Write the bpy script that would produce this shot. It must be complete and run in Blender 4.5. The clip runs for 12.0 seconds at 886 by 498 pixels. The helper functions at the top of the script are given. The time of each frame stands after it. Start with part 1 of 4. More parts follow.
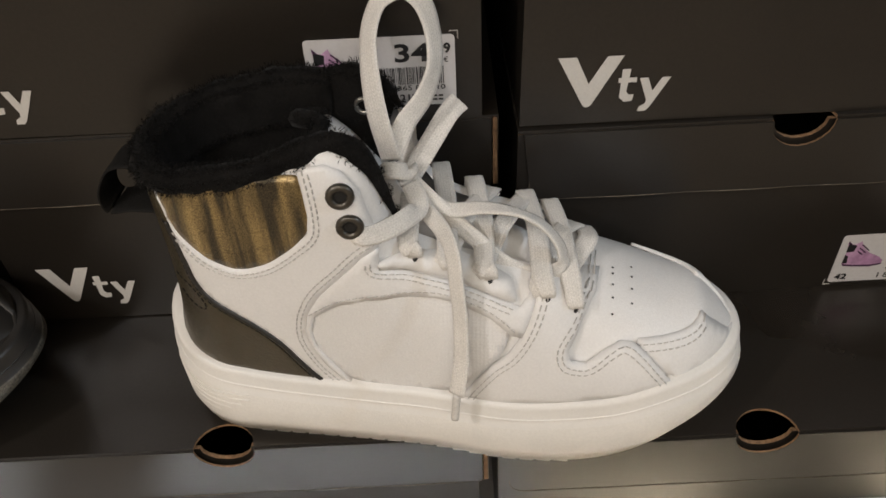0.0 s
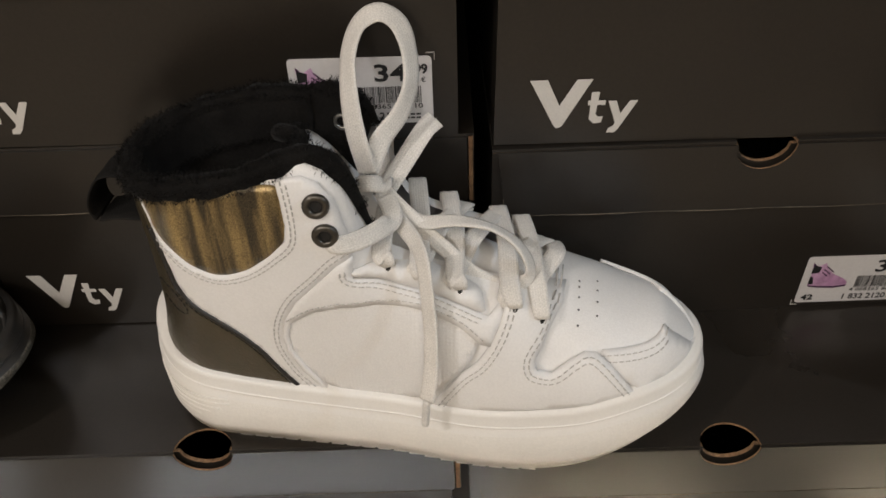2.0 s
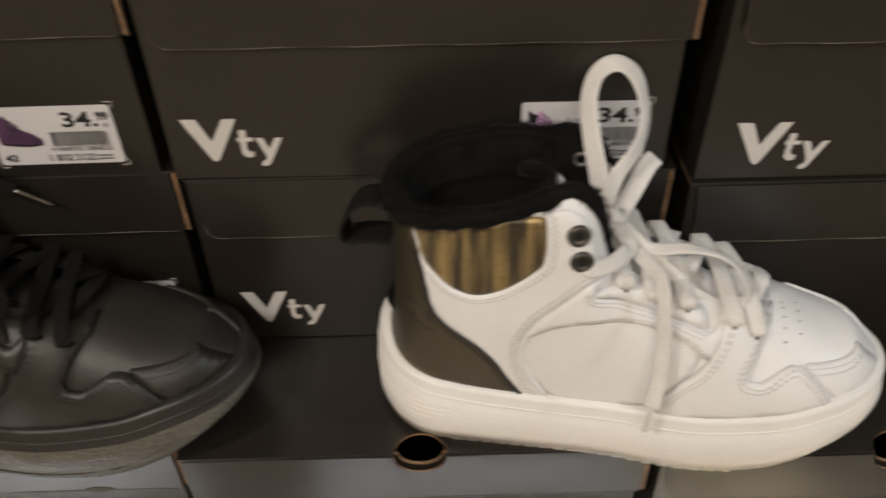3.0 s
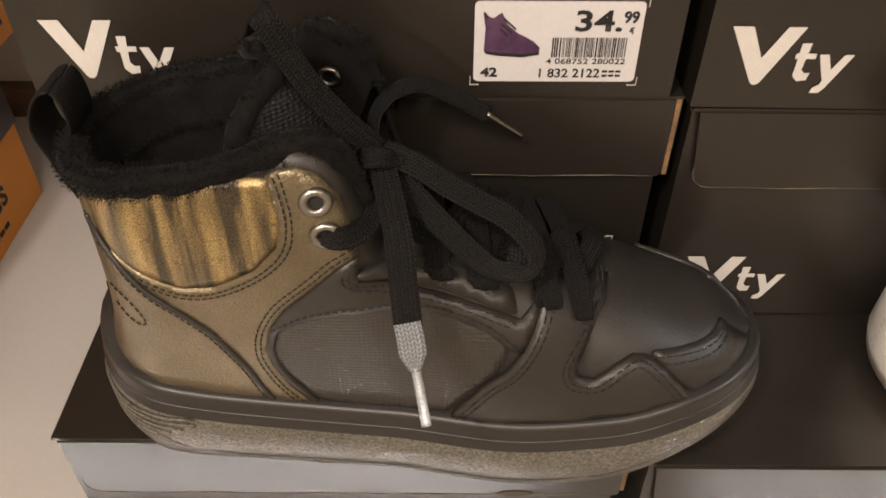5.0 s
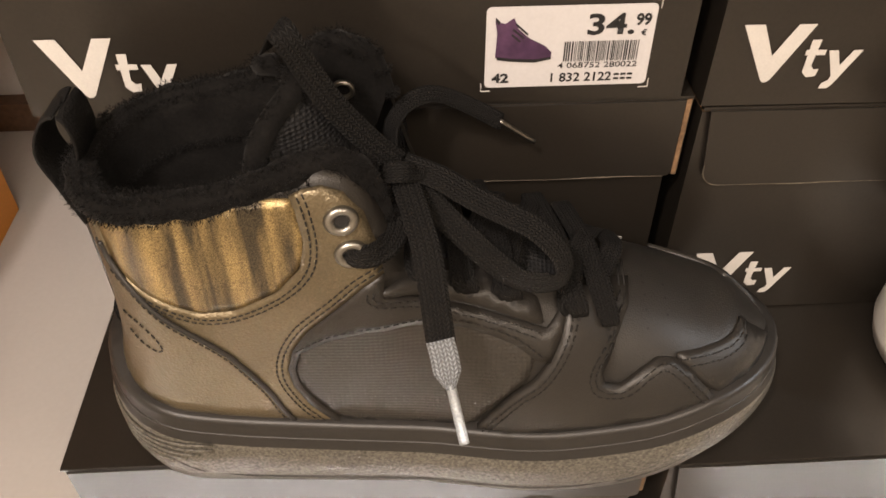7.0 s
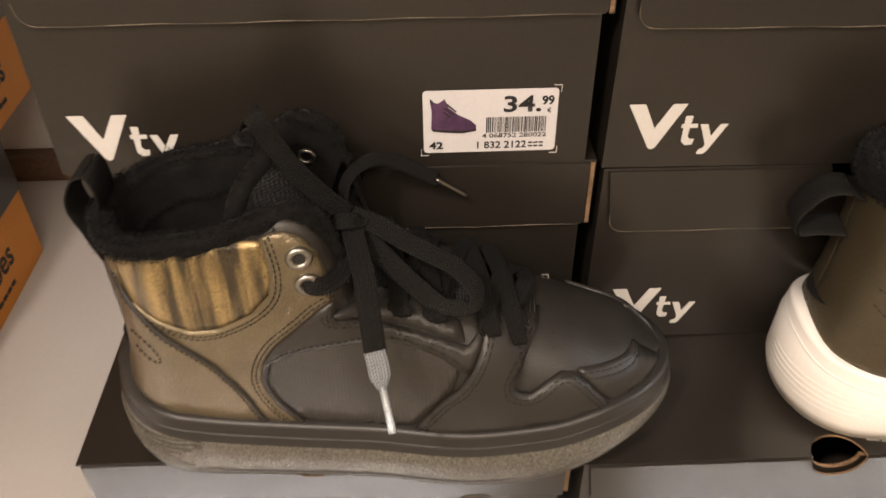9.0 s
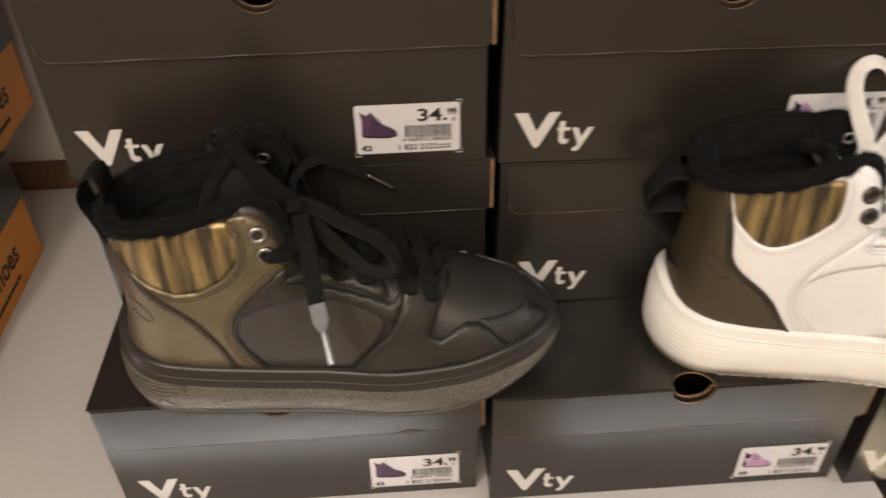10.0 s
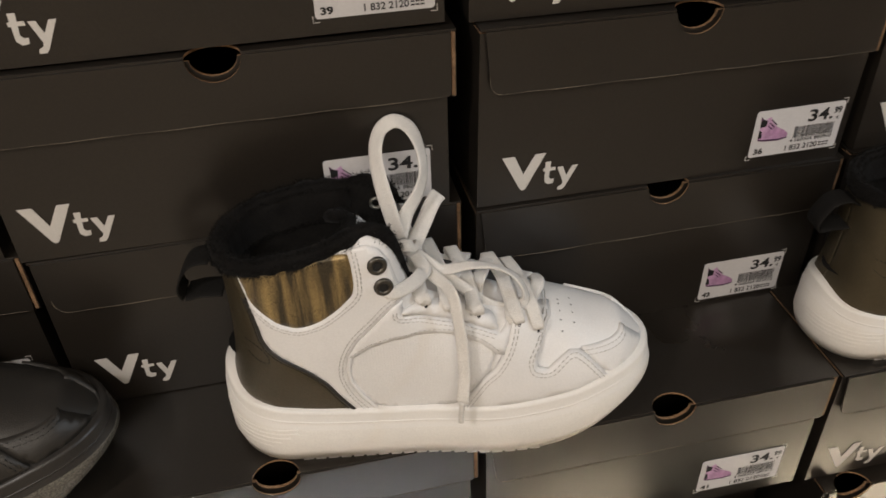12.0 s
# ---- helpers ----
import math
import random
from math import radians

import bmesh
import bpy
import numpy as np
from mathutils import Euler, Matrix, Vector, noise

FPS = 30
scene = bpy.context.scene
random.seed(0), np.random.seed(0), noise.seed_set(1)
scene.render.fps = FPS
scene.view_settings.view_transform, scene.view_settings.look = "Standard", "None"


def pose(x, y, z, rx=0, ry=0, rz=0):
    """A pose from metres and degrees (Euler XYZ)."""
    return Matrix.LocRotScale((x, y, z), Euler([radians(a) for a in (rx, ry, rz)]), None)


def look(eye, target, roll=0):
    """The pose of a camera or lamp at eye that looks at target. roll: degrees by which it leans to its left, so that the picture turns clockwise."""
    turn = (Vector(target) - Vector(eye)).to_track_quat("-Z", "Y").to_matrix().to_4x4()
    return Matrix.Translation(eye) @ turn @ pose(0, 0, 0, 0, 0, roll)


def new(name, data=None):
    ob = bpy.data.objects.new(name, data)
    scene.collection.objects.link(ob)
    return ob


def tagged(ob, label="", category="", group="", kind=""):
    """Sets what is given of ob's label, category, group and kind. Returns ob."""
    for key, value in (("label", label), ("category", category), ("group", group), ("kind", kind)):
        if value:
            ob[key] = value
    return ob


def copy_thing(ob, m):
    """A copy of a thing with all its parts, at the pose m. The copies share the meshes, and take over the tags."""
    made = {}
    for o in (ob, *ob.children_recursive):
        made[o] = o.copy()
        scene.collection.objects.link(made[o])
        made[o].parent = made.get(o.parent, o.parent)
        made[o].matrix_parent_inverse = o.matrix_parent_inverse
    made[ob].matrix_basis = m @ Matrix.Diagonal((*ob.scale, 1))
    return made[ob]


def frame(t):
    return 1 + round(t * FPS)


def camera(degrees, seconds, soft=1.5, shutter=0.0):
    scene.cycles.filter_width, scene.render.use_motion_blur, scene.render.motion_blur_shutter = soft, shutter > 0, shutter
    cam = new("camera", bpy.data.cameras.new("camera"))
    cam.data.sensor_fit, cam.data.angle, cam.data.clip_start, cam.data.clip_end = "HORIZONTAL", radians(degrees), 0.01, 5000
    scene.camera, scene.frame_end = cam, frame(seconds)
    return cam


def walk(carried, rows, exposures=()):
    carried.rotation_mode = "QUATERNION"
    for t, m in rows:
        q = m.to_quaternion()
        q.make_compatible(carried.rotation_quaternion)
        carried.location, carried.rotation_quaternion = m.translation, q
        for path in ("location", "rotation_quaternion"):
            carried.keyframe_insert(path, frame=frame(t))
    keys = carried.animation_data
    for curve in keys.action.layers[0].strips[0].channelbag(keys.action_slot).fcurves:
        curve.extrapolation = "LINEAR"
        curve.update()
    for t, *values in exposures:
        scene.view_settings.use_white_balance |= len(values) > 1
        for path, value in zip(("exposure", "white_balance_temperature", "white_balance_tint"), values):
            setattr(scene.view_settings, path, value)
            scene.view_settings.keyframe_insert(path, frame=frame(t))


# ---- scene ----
cam = camera(56.9, 12.0, soft=1.6, shutter=0.4)
PATH = [
    (0, (-0.026, -0.23, 0.351), (-0.063, 1.236, -1.009), -4.1),
    (0.5, (-0.027, -0.232, 0.35), (-0.053, 1.251, -0.992), -3.6),
    (1, (-0.024, -0.229, 0.346), (-0.05, 1.254, -0.996), -3.4),
    (1.5, (-0.02, -0.235, 0.349), (-0.052, 1.255, -0.985), -3.2),
    (2, (-0.014, -0.246, 0.356), (-0.047, 1.262, -0.957), -2.9),
    (2.5, (-0.043, -0.255, 0.377), (-0.072, 1.252, -0.937), -2.9),
    (3, (-0.131, -0.274, 0.394), (-0.145, 1.251, -0.9), -2.0),
    (3.5, (-0.229, -0.278, 0.391), (-0.276, 1.265, -0.88), -0.8),
    (3.7, (-0.267, -0.266, 0.387), (-0.354, 1.274, -0.885), -1.5),
    (5.3, (-0.394, -0.195, 0.32), (-0.378, 1.273, -1.038), -0.0),
    (5.5, (-0.399, -0.192, 0.327), (-0.365, 1.272, -1.034), -0.2),
    (6, (-0.406, -0.192, 0.327), (-0.356, 1.267, -1.04), -0.6),
    (6.5, (-0.407, -0.193, 0.326), (-0.354, 1.267, -1.039), -0.6),
    (7, (-0.407, -0.193, 0.327), (-0.335, 1.273, -1.032), -0.2),
    (7.2, (-0.389, -0.185, 0.336), (-0.332, 1.311, -0.991), -1.3),
    (8.8, (-0.372, -0.229, 0.362), (-0.303, 1.317, -0.905), -0.6),
    (9, (-0.376, -0.257, 0.377), (-0.332, 1.283, -0.9), -0.7),
    (9.5, (-0.376, -0.306, 0.406), (-0.333, 1.236, -0.867), -0.2),
    (10, (-0.345, -0.36, 0.436), (-0.26, 1.19, -0.825), -1.1),
    (10.5, (-0.276, -0.39, 0.444), (-0.017, 1.177, -0.772), -1.0),
    (11, (-0.194, -0.379, 0.451), (0.182, 1.166, -0.763), -1.4),
    (11.5, (-0.119, -0.353, 0.441), (0.24, 1.199, -0.769), -2.2),
    (12, (-0.101, -0.343, 0.434), (0.196, 1.224, -0.772), -2.5),
]
EXPOSURES = [(0, 0.05, 6250, 10), (2.0, 0.05, 6250, 10), (2.5, 0.1, 6300, 10), (3.5, 0.3, 6400, 10), (5.5, 1.05, 7000, 16), (7.0, 1.1, 7000, 16), (9.0, 1.0, 7000, 16), (9.5, 0.85, 7000, 16), (10.0, 0.6, 6700, 13), (10.5, 0.25, 6400, 10), (11.0, 0.1, 6350, 10), (12.0, 0.05, 6350, 11)]
walk(cam, [(t, look(eye, target, roll)) for t, eye, target, roll in PATH], EXPOSURES)

# ---- light ----
world = bpy.data.worlds.new("world")
scene.world = world
world.use_nodes = True
world.node_tree.nodes["Background"].inputs[0].default_value = (1.0, 0.86, 0.70, 1)
world.node_tree.nodes["Background"].inputs[1].default_value = 0.02
scene.view_settings.exposure = 0.0


def area_lamp(name, place, target, power, size, colour, size_y=0.0):
    data = bpy.data.lights.new(name, "AREA")
    data.energy, data.size, data.color = power, size, colour
    if size_y:
        data.shape, data.size_y = "RECTANGLE", size_y
    ob = new(name, data)
    ob.matrix_world = look(place, target)
    return ob


area_lamp("ceiling_spot", (-0.80, -0.62, 1.10), (-0.15, 0.05, 0.0), 4.4, 0.07, (1.0, 0.91, 0.84))
area_lamp("ceiling_lamp_row", (-0.5, -2.0, 1.65), (-0.3, 0.0, 0.1), 6.2, 2.0, (1.0, 0.94, 0.89), 0.25)
area_lamp("aisle_lamp_row", (-0.6, -1.7, 1.75), (-0.6, -2.1, 0.0), 42.0, 3.0, (1.0, 0.88, 0.72), 0.4)
spot = bpy.data.lights.new("aisle_spot", "SPOT")
spot.energy, spot.color, spot.shadow_soft_size = 48.0, (0.80, 0.91, 1.0), 0.03
spot.spot_size, spot.spot_blend = radians(13), 0.6
new("aisle_spot", spot).matrix_world = look((1.95, -0.62, 1.40), (0.02, 0.0, 0.0))
# Added fills, no known fixtures: narrow beams that brighten shelf edge and box fronts
strip = area_lamp("shelf_fill_light", (-0.915, -0.066, 0.612), (-0.915, -0.066, 0.0), 1.45, 1.15, (0.94, 0.98, 1.0), 0.012)
strip.data.spread = radians(8)
# Weak added fill for the right end of the shelf
strip = area_lamp("shelf_end_fill_light", (-0.11, -0.064, 0.612), (-0.11, -0.064, 0.0), 0.13, 0.24, (0.94, 0.98, 1.0), 0.012)
strip.data.spread = radians(4)
# Added warm fill for the boxes beyond the shelf's end
strip = area_lamp("next_shelf_fill_light", (0.66, -0.066, 0.612), (0.66, -0.066, 0.0), 3.0, 1.25, (1.0, 0.84, 0.58), 0.012)
strip.data.spread = radians(9)


# ---- materials ----
def material(name, colour, rough=0.6, metal=0.0, grain=0.0, grain_size=900.0, bump=0.0, bump_size=600.0,
             second=None, patch=0.25, patch_size=14.0, coat=0.0, sheen=0.0, specular=0.5, wear=0.0):
    """A surface with fine grain, larger stains and relief. Sizes are waves to the metre."""
    m = bpy.data.materials.new(name)
    m.use_nodes = True
    nodes, links = m.node_tree.nodes, m.node_tree.links
    b = nodes["Principled BSDF"]
    at = nodes.new("ShaderNodeTexCoord")
    big = nodes.new("ShaderNodeTexNoise")
    big.inputs["Scale"].default_value, big.inputs["Detail"].default_value = patch_size, 5
    links.new(at.outputs["Object"], big.inputs["Vector"])
    fine = nodes.new("ShaderNodeTexNoise")
    fine.inputs["Scale"].default_value, fine.inputs["Detail"].default_value = grain_size, 3
    links.new(at.outputs["Object"], fine.inputs["Vector"])
    ramp = nodes.new("ShaderNodeMapRange")
    ramp.inputs["From Min"].default_value, ramp.inputs["From Max"].default_value = 0.35, 0.7
    links.new(big.outputs["Fac"], ramp.inputs["Value"])
    mix = nodes.new("ShaderNodeMix")
    mix.data_type = "RGBA"
    other = second or tuple(c * (1 - patch) for c in colour)
    mix.inputs["A"].default_value, mix.inputs["B"].default_value = (*colour, 1), (*other, 1)
    links.new(ramp.outputs["Result"], mix.inputs["Factor"])
    last = mix.outputs["Result"]
    if grain:
        g = nodes.new("ShaderNodeMapRange")
        g.inputs["From Min"].default_value, g.inputs["From Max"].default_value = 0.3, 0.7
        g.inputs["To Min"].default_value, g.inputs["To Max"].default_value = 1 - grain, 1 + grain
        links.new(fine.outputs["Fac"], g.inputs["Value"])
        mul = nodes.new("ShaderNodeMix")
        mul.data_type, mul.blend_type = "RGBA", "MULTIPLY"
        mul.inputs["Factor"].default_value = 1.0
        links.new(last, mul.inputs["A"])
        links.new(g.outputs["Result"], mul.inputs["B"])
        last = mul.outputs["Result"]
    links.new(last, b.inputs["Base Color"])
    r = nodes.new("ShaderNodeMapRange")
    r.inputs["To Min"].default_value, r.inputs["To Max"].default_value = max(0, rough - 0.07), min(1, rough + 0.07)
    links.new(big.outputs["Fac"], r.inputs["Value"])
    links.new(r.outputs["Result"], b.inputs["Roughness"])
    b.inputs["Metallic"].default_value = metal
    b.inputs["Specular IOR Level"].default_value = specular
    b.inputs["Coat Weight"].default_value = coat
    b.inputs["Sheen Weight"].default_value = sheen
    if bump:
        rel = nodes.new("ShaderNodeTexVoronoi" if bump_size < 1500 and wear else "ShaderNodeTexNoise")
        rel.inputs["Scale"].default_value = bump_size
        links.new(at.outputs["Object"], rel.inputs["Vector"])
        bp = nodes.new("ShaderNodeBump")
        bp.inputs["Strength"].default_value, bp.inputs["Distance"].default_value = bump, 0.0006
        links.new(rel.outputs["Distance" if rel.bl_idname == "ShaderNodeTexVoronoi" else "Fac"], bp.inputs["Height"])
        links.new(bp.outputs["Normal"], b.inputs["Normal"])
    return m


def foil_material():
    """Brushed bronze fabric with vertical golden streaks and sparkle."""
    m = material("gold_foil", (0.09, 0.07, 0.04), 0.34, 0.6, 0.35, 2600, 0.35, 1800, patch=0.3, patch_size=30)
    nodes, links = m.node_tree.nodes, m.node_tree.links
    b = nodes["Principled BSDF"]
    at = nodes.new("ShaderNodeTexCoord")
    squeeze = nodes.new("ShaderNodeMapping")
    squeeze.inputs["Scale"].default_value = (1, 1, 0.05)
    squeeze.inputs["Rotation"].default_value = (0, 0.35, 0)
    links.new(at.outputs["Object"], squeeze.inputs["Vector"])
    streak = nodes.new("ShaderNodeTexNoise")
    streak.inputs["Scale"].default_value, streak.inputs["Detail"].default_value = 120, 3
    links.new(squeeze.outputs["Vector"], streak.inputs["Vector"])
    ramp = nodes.new("ShaderNodeValToRGB")
    ramp.color_ramp.elements[0].position, ramp.color_ramp.elements[0].color = 0.42, (0.070, 0.057, 0.037, 1)
    ramp.color_ramp.elements[1].position, ramp.color_ramp.elements[1].color = 0.74, (0.56, 0.40, 0.17, 1)
    links.new(streak.outputs["Fac"], ramp.inputs["Fac"])
    # Sparkle put into the colour: fine noise lightens and darkens it as glints
    spark = nodes.new("ShaderNodeTexNoise")
    spark.inputs["Scale"].default_value, spark.inputs["Detail"].default_value = 2200, 2
    links.new(at.outputs["Object"], spark.inputs["Vector"])
    glint = nodes.new("ShaderNodeMapRange")
    glint.inputs["From Min"].default_value, glint.inputs["From Max"].default_value = 0.35, 0.72
    glint.inputs["To Min"].default_value, glint.inputs["To Max"].default_value = 0.55, 1.7
    links.new(spark.outputs["Fac"], glint.inputs["Value"])
    mul = nodes.new("ShaderNodeMix")
    mul.data_type, mul.blend_type = "RGBA", "MULTIPLY"
    mul.inputs["Factor"].default_value = 1.0
    links.new(ramp.outputs["Color"], mul.inputs["A"])
    links.new(glint.outputs["Result"], mul.inputs["B"])
    links.new(mul.outputs["Result"], b.inputs["Base Color"])
    return m


def lace_material(name, colour, rough, groove_shade=0.80, specular=0.4):
    """A knitted band: columns of slanting stitches along the lace, with shade coloured in between them."""
    m = material(name, colour, rough, 0, 0.12, 1500, 0.0, patch=0.15, patch_size=60, specular=specular)
    nodes, links = m.node_tree.nodes, m.node_tree.links
    b = nodes["Principled BSDF"]

    def calc(op, x, y=None):
        n = nodes.new("ShaderNodeMath")
        n.operation = op
        for k, v in enumerate((x, y)):
            if isinstance(v, (int, float)):
                n.inputs[k].default_value = v
            elif v is not None:
                links.new(v, n.inputs[k])
        return n.outputs[0]

    uv = nodes.new("ShaderNodeUVMap")
    split = nodes.new("ShaderNodeSeparateXYZ")
    links.new(uv.outputs["UV"], split.inputs["Vector"])
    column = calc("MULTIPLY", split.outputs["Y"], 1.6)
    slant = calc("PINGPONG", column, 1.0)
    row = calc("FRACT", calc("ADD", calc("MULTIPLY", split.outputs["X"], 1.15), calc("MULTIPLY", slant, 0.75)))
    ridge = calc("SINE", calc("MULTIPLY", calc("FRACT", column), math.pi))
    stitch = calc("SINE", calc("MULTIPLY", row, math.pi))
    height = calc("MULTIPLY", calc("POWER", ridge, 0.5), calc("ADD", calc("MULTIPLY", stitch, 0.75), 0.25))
    bp = nodes.new("ShaderNodeBump")
    bp.inputs["Strength"].default_value, bp.inputs["Distance"].default_value = 0.85, 0.0007
    links.new(height, bp.inputs["Height"])
    links.new(bp.outputs["Normal"], b.inputs["Normal"])
    # Shade in the grooves between stitches, multiplied into the base colour
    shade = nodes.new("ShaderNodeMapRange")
    shade.inputs["To Min"].default_value = groove_shade
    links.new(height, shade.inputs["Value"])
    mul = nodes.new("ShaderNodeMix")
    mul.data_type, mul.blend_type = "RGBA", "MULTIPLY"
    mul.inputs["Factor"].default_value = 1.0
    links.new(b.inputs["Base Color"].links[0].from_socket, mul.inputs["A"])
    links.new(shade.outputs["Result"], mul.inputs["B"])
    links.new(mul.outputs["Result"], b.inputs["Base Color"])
    return m


def dotted_material(name, colour, rough, size):
    """Leather with a close grid of punched dots."""
    m = material(name, colour, rough, 0, 0.05, 1400, 0.0, patch=0.06)
    nodes, links = m.node_tree.nodes, m.node_tree.links
    at = nodes.new("ShaderNodeTexCoord")
    dots = nodes.new("ShaderNodeTexVoronoi")
    dots.inputs["Scale"].default_value, dots.inputs["Randomness"].default_value = size, 0.15
    links.new(at.outputs["Object"], dots.inputs["Vector"])
    bp = nodes.new("ShaderNodeBump")
    bp.inputs["Strength"].default_value, bp.inputs["Distance"].default_value = 0.45, 0.0008
    links.new(dots.outputs["Distance"], bp.inputs["Height"])
    links.new(bp.outputs["Normal"], nodes["Principled BSDF"].inputs["Normal"])
    return m


CARD = material("black_card", (0.0208, 0.0174, 0.0140), 0.30, 0, 0.14, 700, 0.06, 900, patch=0.25, patch_size=7, specular=0.68)
KRAFT = material("kraft_edge", (0.27, 0.16, 0.085), 0.85, 0, 0.35, 500, 0.3, 700, patch=0.45, patch_size=60)
CARD_IN = material("box_inside", (0.055, 0.042, 0.03), 0.85, 0, 0.2, 400)
WORN = material("worn_fold", (0.16, 0.135, 0.10), 0.8, 0, 0.3, 500, second=(0.035, 0.03, 0.025), patch_size=55)
PRINT_WHITE = material("white_print", (0.66, 0.64, 0.61), 0.55, 0, 0.04, 900, patch=0.06, patch_size=80)
PAPER = material("label_paper", (0.64, 0.63, 0.64), 0.6, 0, 0.03, 600, patch=0.04, patch_size=40)
INK = material("black_ink", (0.015, 0.015, 0.016), 0.6)
INK_PINK = material("pink_ink", (0.42, 0.23, 0.40), 0.6, 0, 0.2, 300, second=(0.56, 0.36, 0.54), patch_size=90)
INK_PLUM = material("plum_ink", (0.055, 0.022, 0.062), 0.6, 0, 0.2, 300, second=(0.10, 0.045, 0.10), patch_size=90)
WHITE_LEATHER = material("white_leather", (0.83, 0.82, 0.81), 0.48, 0, 0.03, 900, 0.10, 1300, patch=0.05, patch_size=30, wear=1)
WHITE_DOTS = dotted_material("dimpled_white_leather", (0.81, 0.80, 0.79), 0.5, 560)
WHITE_RUBBER = material("white_rubber", (0.82, 0.795, 0.75), 0.55, 0, 0.03, 700, 0.35, 1100, patch=0.06, patch_size=25)
WHITE_SMOOTH = material("smooth_white_rubber", (0.83, 0.81, 0.775), 0.45, 0, 0.02, 700, patch=0.05, patch_size=25)
WHITE_THREAD = material("grey_thread", (0.60, 0.58, 0.56), 0.8)
BLACK_LEATHER = material("black_leather", (0.027, 0.0245, 0.0215), 0.40, 0.12, 0.10, 1400, 0.16, 1400, patch=0.2, patch_size=30, wear=1)
BLACK_DOTS = dotted_material("dimpled_black_leather", (0.030, 0.027, 0.023), 0.42, 560)
BLACK_RUBBER = material("black_rubber", (0.105, 0.097, 0.080), 0.42, 0, 0.6, 800, 1.0, 600, patch=0.2, patch_size=30)
BLACK_SMOOTH = material("smooth_black_rubber", (0.024, 0.022, 0.020), 0.40, 0, 0.1, 700, patch=0.2, patch_size=25)
BLACK_THREAD = material("black_thread", (0.012, 0.011, 0.010), 0.7)
PEWTER = material("pewter_leather", (0.190, 0.155, 0.098), 0.38, 0.65, 0.12, 1100, 0.32, 1000, patch=0.2, patch_size=30, wear=1)
OLIVE = material("olive_leather", (0.085, 0.069, 0.041), 0.40, 0.5, 0.15, 1200, 0.30, 1200, patch=0.2, patch_size=30, wear=1)
FUR = material("black_plush", (0.0080, 0.0074, 0.0070), 0.9, 0, 0.4, 900, 0.8, 500, patch=0.5, patch_size=90, specular=0.12, sheen=0.04)
MESH = dotted_material("black_mesh_fabric", (0.007, 0.007, 0.0078), 0.75, 620)
MESH.node_tree.nodes["Bump"].inputs["Strength"].default_value = 1.0
WEBBING = material("black_webbing", (0.008, 0.0074, 0.0068), 0.75, 0, 0.3, 900, 0.8, 900, specular=0.25)
FOIL = foil_material()
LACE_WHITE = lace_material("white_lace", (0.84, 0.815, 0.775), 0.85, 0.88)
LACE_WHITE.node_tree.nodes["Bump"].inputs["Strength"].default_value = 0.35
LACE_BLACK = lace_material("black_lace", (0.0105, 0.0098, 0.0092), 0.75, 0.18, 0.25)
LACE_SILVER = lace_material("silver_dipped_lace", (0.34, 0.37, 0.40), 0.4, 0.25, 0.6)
GUNMETAL = material("gunmetal", (0.13, 0.12, 0.105), 0.35, 0.9, 0.1, 900)
STEEL = material("steel", (0.38, 0.37, 0.34), 0.33, 1.0, 0.08, 900)
SILVER_TIP = material("silver_dip", (0.36, 0.39, 0.41), 0.42, 0.3, 0.25, 1200, 0.5, 900, patch=0.3, patch_size=200)
SHELF = material("white_laminate", (0.50, 0.478, 0.46), 0.42, 0, 0.02, 300, 0.03, 200, patch=0.04, patch_size=5)
WOOD = material("brown_wood", (0.13, 0.075, 0.045), 0.55, 0, 0.25, 200, patch=0.4, patch_size=20)
ORANGE = material("orange_card", (0.72, 0.27, 0.035), 0.55, 0, 0.06, 500, patch=0.08, patch_size=10)
PANEL = material("back_panel", (0.60, 0.585, 0.57), 0.6, 0, 0.03, 300, patch=0.05, patch_size=4)
PLASTER = material("plaster", (0.66, 0.60, 0.52), 0.85, 0, 0.05, 60, patch=0.08, patch_size=2)
FLOOR = material("light_floor", (0.50, 0.46, 0.41), 0.5, 0, 0.1, 40, patch=0.2, patch_size=2)
CAMO = material("marbled_fur", (0.075, 0.08, 0.08), 0.95, 0, 0.3, 500, 0.8, 300, second=(0.010, 0.010, 0.011), patch_size=55, sheen=0.03)


# ---- mesh helpers ----
def mesh_object(name, bm, mats, smooth=True):
    me = bpy.data.meshes.new(name)
    bm.normal_update()
    bm.to_mesh(me)
    bm.free()
    for m in mats if isinstance(mats, (list, tuple)) else [mats]:
        me.materials.append(m)
    if smooth:
        for p in me.polygons:
            p.use_smooth = True
    return new(name, me)


def part(name, bm, mats, parent, label="", smooth=True):
    """Links a bmesh as one mesh object under a thing or a part."""
    ob = mesh_object(name, bm, mats, smooth)
    ob.parent = parent
    if label:
        tagged(ob, label)
    return ob


def thing(name, m, label, category, group=""):
    ob = new(name)
    ob.empty_display_size = 0.02
    ob.matrix_world = m
    return tagged(ob, label, category, group)


def add_box(bm, a, b, mat=0):
    """A block from corner a to corner b."""
    v = [bm.verts.new((x, y, z)) for x in (a[0], b[0]) for y in (a[1], b[1]) for z in (a[2], b[2])]
    for q in ((0, 1, 3, 2), (4, 6, 7, 5), (0, 4, 5, 1), (2, 3, 7, 6), (0, 2, 6, 4), (1, 5, 7, 3)):
        f = bm.faces.new([v[k] for k in q])
        f.material_index = mat
        f.smooth = False


